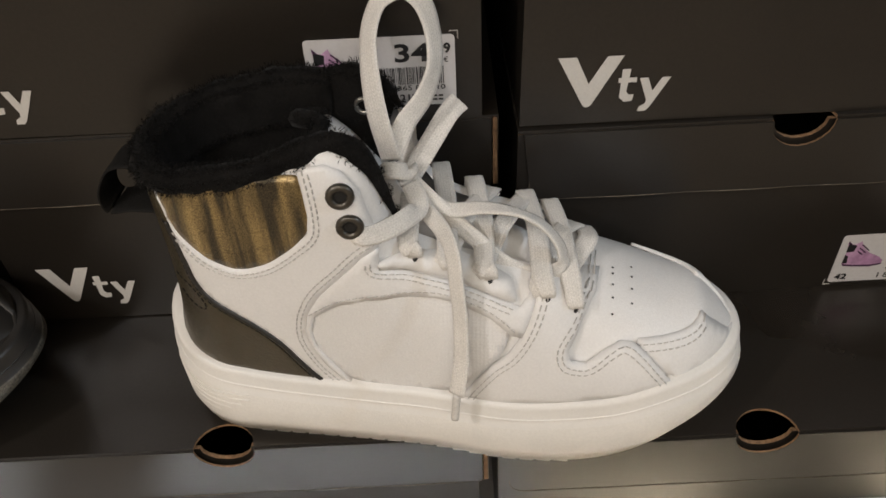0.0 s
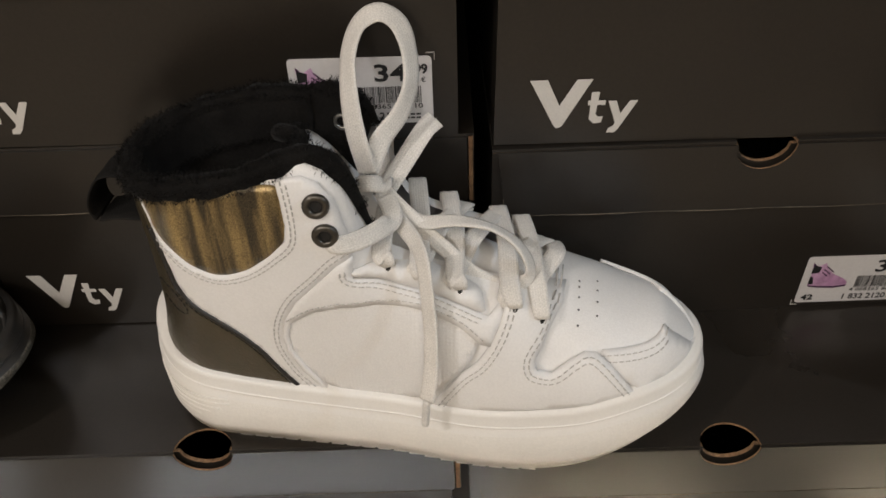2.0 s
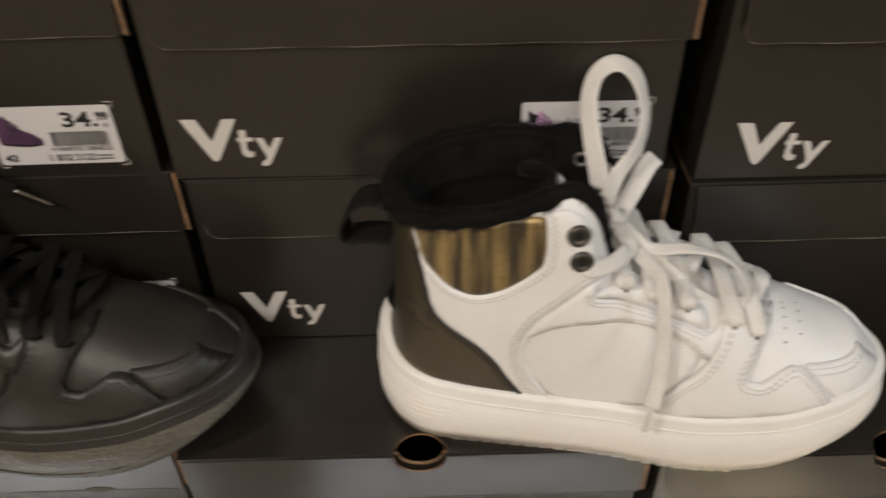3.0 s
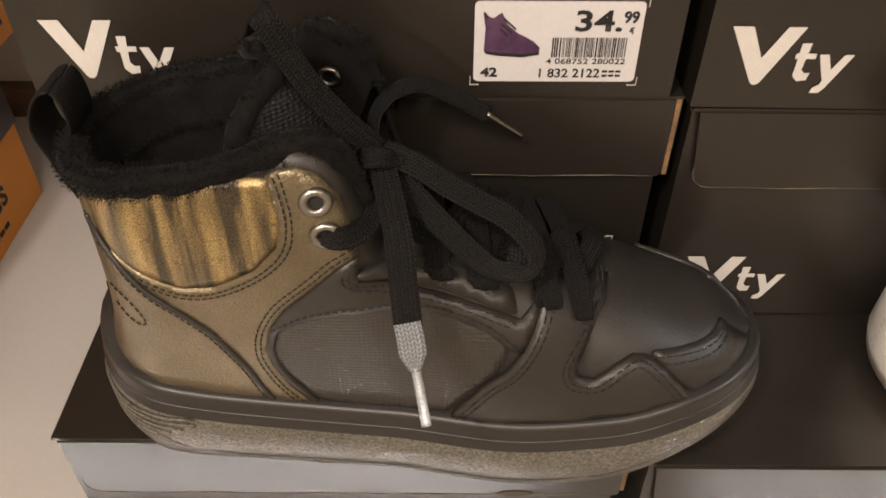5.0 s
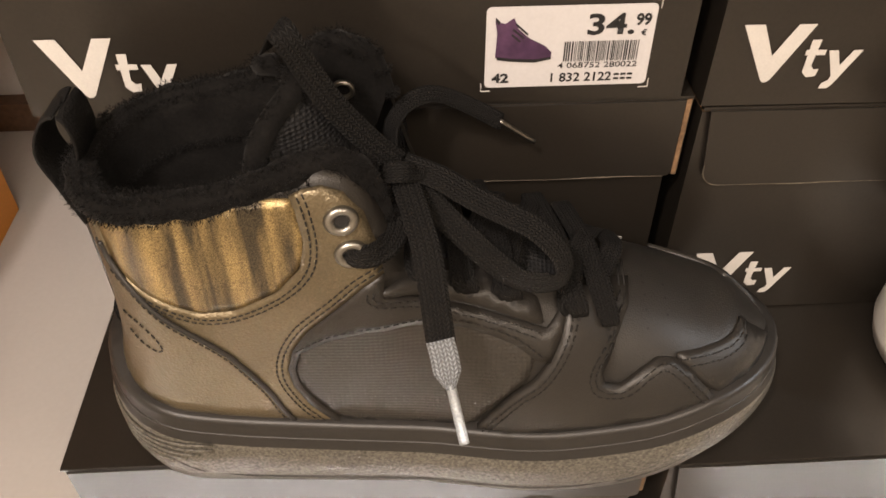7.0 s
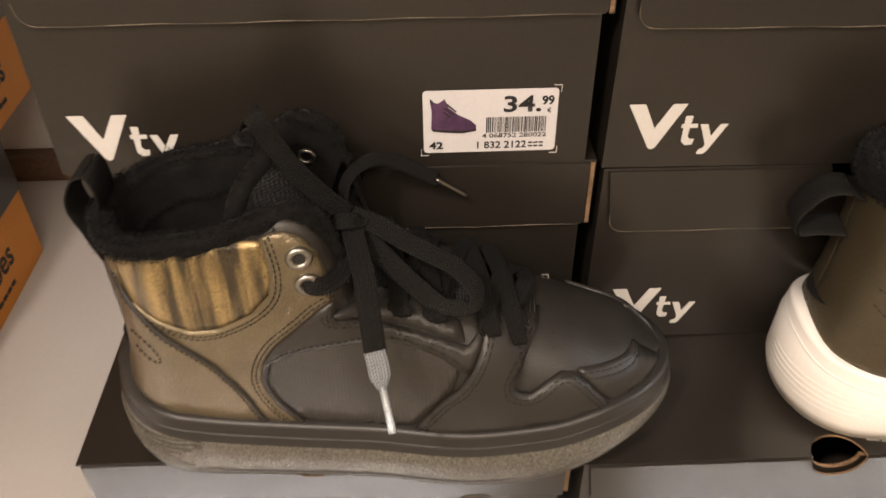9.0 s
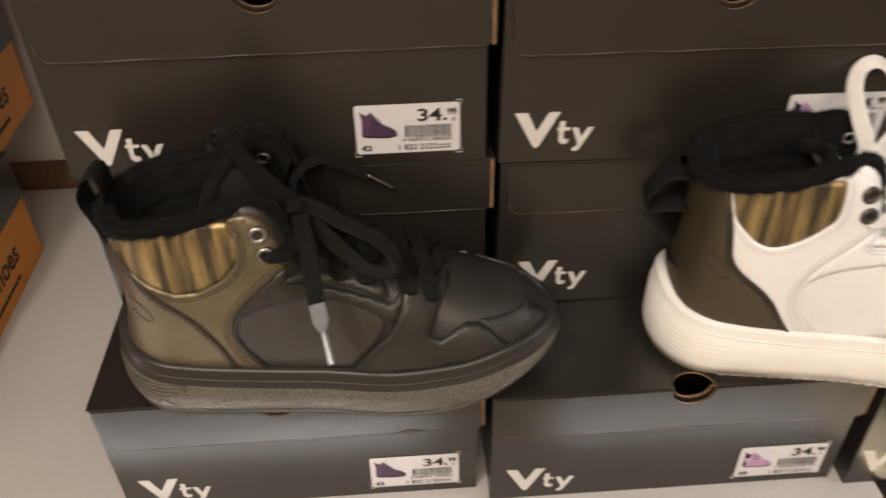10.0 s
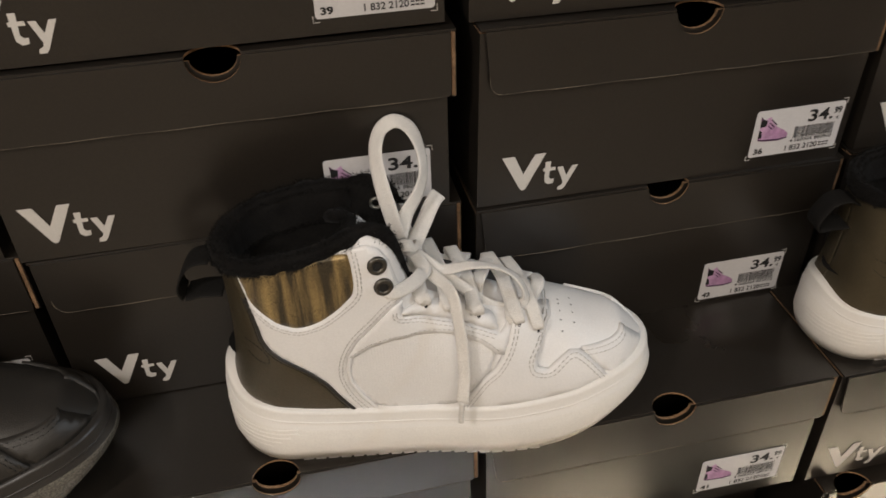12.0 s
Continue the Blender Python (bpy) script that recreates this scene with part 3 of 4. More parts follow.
def trainer(name, m, scales, style, label, group):
    rng = random.Random(7 if style["dark"] else 3)
    dark = style["dark"]
    inner_flap[0] = FLAP_TALL if dark else FLAP_LOW
    shoe = thing(name, m @ Matrix.Diagonal((*scales, 1)), label, "shoe", group)
    leather, dots, thread = (BLACK_LEATHER, BLACK_DOTS, BLACK_THREAD) if dark else (WHITE_LEATHER, WHITE_DOTS, WHITE_THREAD)
    rubber, plain = (BLACK_RUBBER, BLACK_SMOOTH) if dark else (WHITE_RUBBER, WHITE_SMOOTH)

    # sole: outsole, cup wall, rim band
    ring = sole_outline()
    bm = bmesh.new()
    shape = [(-.012, .0028, 0), (.0030, .0028, 0), (.0042, .0032, 0), (.0050, .003, 0), (.0074, .013, 0), (.0064, -.0125, 0), (.0052, -.0112, 1), (.0044, -.0010, 1), (.0038, .0008 + 2, 1), (.0024, .0018 + 2, 1), (-.004, .0018 + 2, 1)]
    rows = []
    for off, z, _ in shape:
        row = []
        for p, nrm in ring:
            g = ground_lift(p.x)
            top = sole_line(p.x) + heel_rise(p.x, p.y)
            zz = top + z if z < 0 else top + z - 2 if z > 1 else g + z * (1 - g / .04)
            q = p + nrm * off
            row.append(Vector((q.x, q.y, zz)))
        rows.append(row)
    add_rings(bm, rows, [s[2] for s in shape[1:]])
    sole = part("sole", bm, [rubber, plain], shoe, "thick black rubber cup sole" if dark else "thick white rubber cup sole")
    bm = bmesh.new()
    seam = [p + nrm * .0046 + Vector((0, 0, sole_line(p.x) + heel_rise(p.x, p.y) - .0075)) for p, nrm in ring]
    add_tube(bm, seam, .0008, 6, True)
    part("welt_line", bm, plain, sole)
    bm = bmesh.new()
    for side in (-1, 1):
        for k in range(19):
            u = -.098 + k * .0083
            p = Vector((u, side * (plan_half(u) + .0036), ground_lift(u)))
            add_box(bm, (p.x - .0033, p.y - side * .0160, p.z), (p.x + .0033, p.y, p.z + .0031))
    tagged(part("tread", bm, plain, sole), kind="stuff")
    bm = bmesh.new()
    for k in range(5):
        line = []
        for p, nrm in ring:
            if p.y <= .001 and p.x < -.112 + .004 * k:
                line.append(p + nrm * (.0074 if dark else .0070) + Vector((0, 0, .018 + .0038 * k)))
        if len(line) > 3:
            add_tube(bm, line, .0007 if dark else .0004, 5)
    part("heel_ribs", bm, rubber, sole)
    if dark:
        bm = bmesh.new()
        for side in (-1, 1):
            low = smooth_path([(-.122, .021, 0), (-.100, .0105, 0), (-.070, .0075, 0), (.030, .0075, 0), (.058, .0105, 0), (.082, .0190, 0), (.100, .0300, 0)], 8)
            add_tube(bm, [Vector((c.x, side * (plan_half(c.x) + .0060 + (.0008 if c.y > .012 else 0)), c.y)) for c in low], .0008, 6)
        tagged(part("bumper_line", bm, plain, sole), kind="stuff")

    # upper and its pieces
    gold_low, counter_top = (DARK_GOLD_LOW, DARK_COUNTER_TOP) if dark else (GOLD_LOW, COUNTER_TOP)
    bm = bmesh.new()
    closed_upper(bm)
    upper = part("upper", bm, leather, shoe)
    bm = bmesh.new()
    add_panel(bm, gold_low[:-1] + [(-.0555, .1610), (-.064, .1608), (-.08, .1572), (-.10, .1545), (-.118, .1522)], .0006)
    part("collar_panel", bm, FOIL, upper, "bronze panel with streaked golden sheen")
    counter = [(HEEL, .054), (HEEL, .1485), (gold_low[0][0] - .0012, .1485)] + counter_top + [(-.08, .0415), (-.11, .0475), (-.132, .0520)]
    bm = bmesh.new()
    for side in (-1, 1):
        add_panel(bm, counter, .0012, side, rounded=False)
    part("heel_counter", bm, PEWTER if dark else OLIVE, upper, "dark olive leather heel piece")
    bm = bmesh.new()
    edge = [on_skin(u, z, .0012)[0] for u, z in [(p.x, p.y) for p in smooth_path([(a, b, 0) for a, b in counter_top], 8)]]
    add_tube(bm, edge, .0013, 6)
    part("piping", bm, BLACK_SMOOTH, upper, "black edge piping")
    bm = bmesh.new()
    add_stitches(bm, [(-.1290, .1010), (-.1230, .0995), (-.1175, .0945), (-.1150, .0885), (-.1175, .0860), (-.1240, .0880), (-.1300, .0925)], .0014)
    part("stitching", bm, BLACK_THREAD, upper)
    ankle = gold_low + [(-.052, .1640), (-.0460, .1648), (-.0395, .1615), (-.0340, .153), (-.0300, .138)] + QUARTER[1:] + counter_top[::-1][:-1] + [(counter_top[0][0] + .0010, .1400), (gold_low[0][0] - .0006, .1487)]
    bm = bmesh.new()
    add_panel(bm, ankle, .0013, rounded=False)
    part("ankle_panel", bm, PEWTER if dark else leather, upper)
    bm = bmesh.new()
    add_panel(bm, [(u, z + .0035) for u, z in ARCH_TOP] + [(.0230, .0710), (.0160, .0634), (.0085, .0534), (.002, .0425), (-.047, .0420), (-.0565, .0560), (-.0628, .0680), (-.0638, .0774)], .0007)
    part("arch_panel", bm, dots, upper, "dimpled side panel")
    band = QUARTER[1:] + [(-.0475, .0415), (-.0560, .0550), (-.0622, .0675), (-.0630, .0774)] + ARCH_TOP + FOXING[1:5][::-1] + [(.0300, .0925), (.0076, .1012), (-.0116, .1078), (-.0290, .1140)]
    bm = bmesh.new()
    add_panel(bm, band, .0019, rounded=False)
    part("side_band", bm, leather, upper)
    bm = bmesh.new()
    add_panel(bm, TRIANGLE, .0024)
    part("eyestay", bm, leather, upper)
    vamp = FOXING + [(.02, .0420), (.05, .0440), (.08, .0490)] + TOECAP[::-1] + [(.050, .0958)]
    bm = bmesh.new()
    add_panel(bm, vamp, .0025, rounded=False)
    part("vamp_overlay", bm, leather, upper)
    mud = MUD_TOP + [(.1150, .0682), (.1200, .0634), (.1250, .0580), (TOE - .0004, .0560), (TOE - .0006, .0545), (.122, .0545), (.1, .0535)] + TOECAP[-2:-4:-1] + [(.0815, .0710)]
    bm = bmesh.new()
    for side in (-1, 1):
        add_panel(bm, mud, .0011, side, rounded=False)
    part("toe_guard", bm, leather, upper)

    # stitching
    runs = [(gold_low[2:], .0014, (-.0022, -.0042)), (counter_top, .0013, (-.0025,)), (QUARTER[1:], .0014, (-.0024, -.0046)),
            (ARCH_TOP, .0020, (.0022,)), (FOXING, .0026, (.0022, .0044)), (TOECAP, .0026, (-.0022, -.0044)),
            (MUD_TOP, .0012, (-.0022, -.0044)), (TRIANGLE[2:7], .0020, (-.0020, -.0040))]
    for k, (line, lift, insets) in enumerate(runs):
        bm = bmesh.new()
        for inset in insets:
            add_stitches(bm, line, lift, -1, inset)
        part("stitching", bm, BLACK_THREAD if line is counter_top else thread, upper)
    for u, heights in ((.0700, (.0893, .0888, .0874, .0850, .0811)), (.0787, (.0860, .0855, .0842, .0817))):
        for z in heights:
            q, n = on_skin(u, z)
            a = n.orthogonal().normalized()
            b = n.cross(a)
            bm = bmesh.new()
            bm.faces.new([bm.verts.new(q + n * .0003 + (a * math.cos(t * math.pi / 4) + b * math.sin(t * math.pi / 4)) * .00055) for t in range(8)])
            part("perforation", bm, BLACK_THREAD, upper)

    # eyelets
    for u, z in ((-.0406, .1522), (-.0380, .1382)):
        p, n = on_skin(u, z, .0014)
        a = n.orthogonal().normalized()
        b = n.cross(a)
        bm = bmesh.new()
        circle = [p + n * .0004 + (a * math.cos(t * math.pi / 12) + b * math.sin(t * math.pi / 12)) * .0041 for t in range(24)]
        add_tube(bm, circle, .0017, 8, True)
        eye = part("eyelet", bm, STEEL if dark else GUNMETAL, upper, "steel eyelet" if dark else "gunmetal eyelet")
        bm = bmesh.new()
        bm.faces.new([bm.verts.new(p + n * .0002 + (a * math.cos(t * math.pi / 8) + b * math.sin(t * math.pi / 8)) * .0040) for t in range(16)])
        part("eyelet_hole", bm, BLACK_THREAD, eye)

    # inner flap's ring, seen from within
    bm = bmesh.new()
    c = Vector((-.0430, .0180, .1690)) if dark else Vector((-.0400, .0170, .1600))
    add_tube(bm, [c + Vector((math.cos(t * math.pi / 10) * .0034, -.0022, math.sin(t * math.pi / 10) * .0034)) for t in range(20)], .0010, 6, True)
    part("inner_eyelet", bm, STEEL, upper, "steel eyelet ring")

    # plush lining
    edge = collar_edge()
    bm = bmesh.new()
    centre = Vector((-.090, 0, .15))
    rings, spots = [], []
    n = len(edge)
    for i, p in enumerate(edge):
        d = (edge[min(i + 1, n - 1)] - edge[max(i - 1, 0)]).normalized()
        out = d.cross(Vector((0, 0, 1)))
        if min(i, n - 1 - i) < 9:
            out = Vector((.9, -.45 if i < n / 2 else .45, 0))
        out.normalize()
        if out.dot(Vector((p.x - centre.x, p.y * 1.6, 0))) < 0:
            out = -out
        up = out.cross(d).normalized()
        if up.z < 0:
            up = -up
        end = min(1.0, min(i, n - 1 - i) / 5 + .25)
        row = []
        for a, r in ((-75, .0062), (-35, .0050), (15, .0048), (70, .0052), (115, .0056), (160, .0062), (205, .0075)):
            t = math.radians(a)
            wob = 1 + .30 * noise.noise(p * 160 + Vector((0, 0, a * .02)))
            dirn = out * math.cos(t) + up * math.sin(t)
            q = p + out * .0012 + dirn * (r * end * wob)
            row.append(q)
            if a < 190:
                spots.append((q - dirn * .0006, dirn))
        for depth, inn in ((.018, .0075), (.045, .008), (.080, .007)):
            q = p - out * (inn + .5 * max(0, .001)) - Vector((0, 0, depth))
            q.y *= .96
            row.append(q)
            if depth < .05:
                spots.append((q, -out))
        rings.append([bm.verts.new(q) for q in row])
    for a, b in zip(rings, rings[1:]):
        for k in range(len(a) - 1):
            bm.faces.new((a[k], b[k], b[k + 1], a[k + 1]))
    add_fur(bm, spots, 26000, .0017, rng)
    part("plush_lining", bm, FUR, shoe, "black plush lining")
    bm = bmesh.new()
    bm.faces.new([bm.verts.new((-.085 + .058 * math.cos(t * math.pi / 16), .030 * math.sin(t * math.pi / 16), .072)) for t in range(32)])
    part("insole", bm, FUR, shoe)

    # tongue
    tall = 1.0 if dark else .52
    bm = bmesh.new()
    rows = []
    for i in range(31):
        row = [tongue_point(i / 30, -1 + k / 6, tall) for k in range(13)]
        back = [p - Vector((.0045, 0, .0045)) for p in row[::-1]]
        rows.append([bm.verts.new(p) for p in row + back])
    for a, b in zip(rows, rows[1:]):
        for k in range(26):
            bm.faces.new((a[k], a[(k + 1) % 26], b[(k + 1) % 26], b[k]))
    bm.faces.new(rows[-1])
    bmesh.ops.recalc_face_normals(bm, faces=bm.faces[:])
    tongue = part("tongue", bm, MESH if dark else WHITE_LEATHER, shoe, "black mesh tongue" if dark else "")
    bm = bmesh.new()
    rim = [tongue_point(.50 + .05 * k, -1, tall) for k in range(11)] + [tongue_point(1, -1 + k / 5, tall) for k in range(1, 10)] + [tongue_point(1 - .05 * k, 1, tall) for k in range(11)]
    spots = []
    rim = [p + Vector((-.003, 0, -.001)) for p in rim]
    add_tube(bm, rim, .0042, 8)
    for p in rim:
        for k in range(10):
            a = rng.uniform(0, 2 * math.pi)
            d = Vector((math.cos(a), .5 * math.sin(2 * a), math.sin(a))).normalized()
            spots.append((p + d * .0036, d))
    add_fur(bm, spots, 6000, .0020, rng)
    part("plush_edge", bm, FUR, tongue, "black plush edge")

    # pull tab
    bm = bmesh.new()
    ribbon(bm, style["tab"], .020, .0016, (-1, 0, .3) if not dark else (-1, 0, .1), 6)
    part("pull_tab", bm, WEBBING, shoe, "black webbing heel loop")

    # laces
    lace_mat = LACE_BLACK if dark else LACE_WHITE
    width = .0086 if dark else .0090
    for k, (u, z) in enumerate(LACE_HOLES):
        ridge = edge_z(u) + .0062
        lat = on_skin(u, z, .0016)[0]
        edge = skin_at(u - .001, edge_z(u) - .0012, -1)
        med = skin_at(u - .012, edge_z(u - .012) - .003, 1)
        med2 = skin_at(min(.056, u + .012), edge_z(u + .012) - .003, 1)
        bm = bmesh.new()
        if k:
            ribbon(bm, [lat + Vector((-.003, .004, .0015)), lat + Vector((-.0035, .0005, .0045)), edge + Vector((-.001, .002, .0032)), Vector((u + .002, -.006, ridge - .0028)), Vector((u + .006, .004, ridge - .0022)), med2 + Vector((0, -.002, .004)), med2 + Vector((0, -.002, 0))],
                   width, .0018, [(0, -.8, .6), (0, -.7, .8), (0, -.4, .9), (.1, 0, 1), (0, .5, .9)])
            part("lace_cross", bm, lace_mat, shoe)
            bm = bmesh.new()
        ribbon(bm, [med, med + Vector((0, .002, .004)), Vector((u - .006, .003, ridge + .0012)), Vector((u - .004, -.010, ridge + .0006)), edge + Vector((-.001, -.0030, .0052)), lat + Vector((-.0002, -.0022, .0050)), lat + Vector((.0004, -.0010, .0008)), lat + Vector((.0008, .0040, -.0016))],
               width, .0020, [(0, .6, .8), (.05, -.3, 1), (0, -.8, .6), (0, -.95, .4), (0, -1, .2)], taper=.5)
        part("lace_bar", bm, lace_mat, shoe)
        bm = bmesh.new()
        bm.faces.new([bm.verts.new(on_skin(u + .0012 * math.cos(a * math.pi / 5), z - .0004 + .0014 * math.sin(a * math.pi / 5), .0027)[0]) for a in range(10)])
        part("lace_hole", bm, BLACK_THREAD, upper)
    for nm, pts, face, extra in style["laces"]:
        bm = bmesh.new()
        ribbon(bm, pts, width * extra, .0016, face)
        part(nm, bm, lace_mat, shoe)
    bm = bmesh.new()
    k0 = Vector(style["knot"])
    ribbon(bm, [k0 + Vector(p) for p in ((-.006, .006, -.006), (-.0055, -.004, .0005), (.001, -.0065, .003), (.0055, -.002, -.001), (.005, .006, -.006))], .0075, .0024, (-.2, -.7, .7))
    part("lace_knot", bm, lace_mat, shoe)
    if dark:
        bm = bmesh.new()
        ribbon(bm, style["dip"], width * 1.08, .0026, (0, -1, .3), taper=.72)
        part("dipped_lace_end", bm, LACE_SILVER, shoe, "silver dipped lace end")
    for a, b, mat, r in style["tips"]:
        bm = bmesh.new()
        add_tube(bm, smooth_path([a, [(x + y) / 2 for x, y in zip(a, b)], b], 4), r, 8)
        part("aglet", bm, mat, shoe, "silver lace tip" if dark else "")
    return shoe


WHITE_STYLE = dict(
    dark=False, knot=(-0.0246, -.003, 0.1417),
    tab=[(-.133, 0, .137), (-.143, 0, .141), (-.154, 0, .138), (-.1625, 0, .124), (-.161, 0, .1145), (-.150, 0, .116), (-.137, 0, .116)],
    laces=[
        ("lace_loop", [(-0.0275, 0.002, 0.1414), (-.0321, .006, .1603), (-.0363, .018, .1734), (-.0384, .032, .1843), (-0.0350, 0.042, 0.1937), (-0.0261, 0.045, 0.1983), (-0.0170, 0.043, 0.1943), (-0.0115, 0.035, 0.1847), (-0.0101, 0.026, 0.1737), (-0.0142, 0.018, 0.1632), (-0.0219, 0.01, 0.1544), (-0.0274, 0.002, 0.1429)],
         [(-.3, -.8, .5), (-.3, -.8, .4), (-.5, -.7, .4), (-.5, -.6, .5), (.2, -.4, .9), (.8, -.5, .3), (.9, -.5, .2), (.7, -.7, .3), (0, -.8, .5)], 1.1),
        ("lace_tail", [(-0.0205, 0.003, 0.1319), (-0.0130, 0.015, 0.1405), (-0.0056, 0.028, 0.1486), (-0.0011, 0.034, 0.1509)], (-.2, -.8, .5), 1.1),
        ("lace_loop", [(-0.0244, 0, 0.1385), (-0.0129, -0.006, 0.1300), (-0.0027, -0.01, 0.1251), (0.0136, -0.013, 0.1292), (0.0280, -0.014, 0.1279), (0.0389, -0.015, 0.1219), (0.0458, -0.017, 0.1130), (0.0469, -0.019, 0.1050), (0.0411, -0.021, 0.1000), (0.0312, -0.021, 0.1005), (0.0201, -0.02, 0.1061), (0.0101, -0.017, 0.1146), (-0.0013, -0.012, 0.1224), (-0.0140, -0.006, 0.1315), (-0.0233, 0, 0.1371)],
         [(0, -.5, .8), (0, -.5, .9), (0, .3, 1), (.3, 0, 1), (.8, -.3, .5), (.5, -.8, .1), (0, -.8, .6), (0, -.7, .7)], .80),
        ("lace_tail", [(-0.0218, -0.002, 0.1356), (-0.0122, -0.012, 0.1270), (-0.0031, -0.024, 0.1252), (0.0017, -0.034, 0.1234), (0.0039, -0.0405, 0.1105), (0.0056, -0.0465, 0.0930), (0.0056, -0.0525, 0.0743), (0.0038, -0.0575, 0.0588)],
         [(0, -.5, .8), (-.3, -.6, .7), (-.5, -.8, .2), (-.5, -.85, .1), (-.4, -.9, .1)], .85),
        ("lace_end", [(-.0368, -.0355, .1365), (-.0345, -.0395, .1345), (-.0290, -.0370, .1330), (-.0220, -.0310, .1325), (-.0165, -.0230, .1318), (-0.0141, -0.014, 0.1301), (-0.0191, -0.004, 0.1342)],
         [(0, -1, .3), (0, -.9, .4), (0, -.8, .5), (.1, -.7, .7)], .95)],
    tips=[((0.0038, -0.0575, 0.0588), (0.0025, -0.059, 0.0429), LACE_WHITE, .0018)])
BLACK_STYLE = dict(
    dark=True, knot=(-0.0223, -.011, 0.1541),
    tab=[(-.1375, 0, .125), (-.1420, 0, .142), (-.1456, 0, .158), (-.1400, 0, .172), (-.1330, 0, .174), (-.1308, 0, .162), (-.1340, 0, .147)],
    laces=[
        ("lace_tail", [(-0.0229, -0.008, 0.1529), (-0.0331, -0.01, 0.1661), (-0.0428, -0.012, 0.1819), (-0.0490, -0.014, 0.1966), (-0.0540, -0.016, 0.2103), (-0.0577, -0.01, 0.2098), (-0.0623, 0, 0.1976)],
         [(0, -.6, .8), (-.1, -.7, .7), (-.2, -.7, .7), (-.3, -.1, .9)], 1.05),
        ("lace_tail", [(-0.0257, -0.002, 0.1520), (-0.0263, 0.012, 0.1544), (-0.0215, 0.022, 0.1577), (-0.0123, 0.029, 0.1581), (-0.0006, 0.034, 0.1505), (0.0152, 0.038, 0.1377)],
         [(-.4, -.8, .2), (-.5, -.6, .5), (0, -.5, .9), (.2, -.6, .8)], .9),
        ("lace_loop", [(-0.0214, -0.01, 0.1546), (-0.0089, -0.014, 0.1514), (0.0025, -0.018, 0.1455), (0.0140, -0.022, 0.1410), (0.0234, -0.026, 0.1378), (0.0313, -0.03, 0.1305), (0.0335, -0.033, 0.1234), (0.0290, -0.034, 0.1185), (0.0182, -0.034, 0.1200), (0.0085, -0.03, 0.1261), (-0.0012, -0.025, 0.1341), (-0.0109, -0.018, 0.1414), (-0.0196, -0.01, 0.1493)],
         [(0, -.5, .9), (0, -.5, .9), (.2, -.5, .9), (.7, -.5, .5), (.3, -1, -.1), (0, -.9, .4), (0, -.7, .7)], 1.1),
        ("lace_tail", [(-0.0213, -0.014, 0.1514), (-0.0172, -0.028, 0.1479), (-0.0133, -0.042, 0.1428), (-0.0109, -0.053, 0.1326), (-0.0086, -0.0625, 0.1189)],
         [(-.1, -.6, .7), (-.1, -.8, .6), (0, -.9, .4), (0, -1, .3)], 1.12),
        ("lace_end", [(-.0384, -.0360, .1398), (-.0360, -.0400, .1385), (-.0310, -.0385, .1372), (-.0262, -.0320, .1360), (-.0234, -.0240, .1370), (-0.0225, -0.016, 0.1423), (-0.0230, -0.008, 0.1489)],
         [(0, -1, .3), (0, -.9, .4), (0, -.8, .5), (.1, -.7, .7)], 1.05)],
    dip=[(-0.0090, -0.062, 0.1207), (-0.0075, -0.066, 0.1162), (-0.0065, -0.0695, 0.1116), (-0.0056, -0.073, 0.1083)],
    tips=[((-0.0057, -0.0715, 0.1093), (-0.0013, -0.085, 0.0949), SILVER_TIP, .0017), ((0.0143, 0.038, 0.1383), (0.0294, 0.042, 0.1241), STEEL, .0012)])


# ---- shoe boxes ----
LID = .042


def mark_shapes(bm):
    """The white printed mark: a large chevron and two small strokes, .053 wide."""
    def flat(pts, y=-.0002):
        bm.faces.new([bm.verts.new((x, y, z)) for x, z in pts])
    flat([(0, .0265), (.0085, .0265), (.0150, .0125), (.0225, .0265), (.0300, .0265), (.0172, .0012), (.0158, 0), (.0142, 0), (.0130, .0012)])
    flat([(.0300, .0195), (.0340, .0195), (.0330, .0075), (.0345, .0058), (.0368, .0060), (.0362, .0025), (.0325, .0020), (.0300, .0045)])
    flat([(.0287, .0150), (.0372, .0150), (.0372, .0125), (.0287, .0125)], -.0004)
    flat([(.0385, .0145), (.0425, .0145), (.0452, .0075), (.0490, .0145), (.0530, .0145), (.0450, -.0015), (.0432, -.0035), (.0395, -.0035), (.0400, -.0010), (.0425, .0005), (.0430, .0025)])
    bmesh.ops.recalc_face_normals(bm, faces=bm.faces[:])


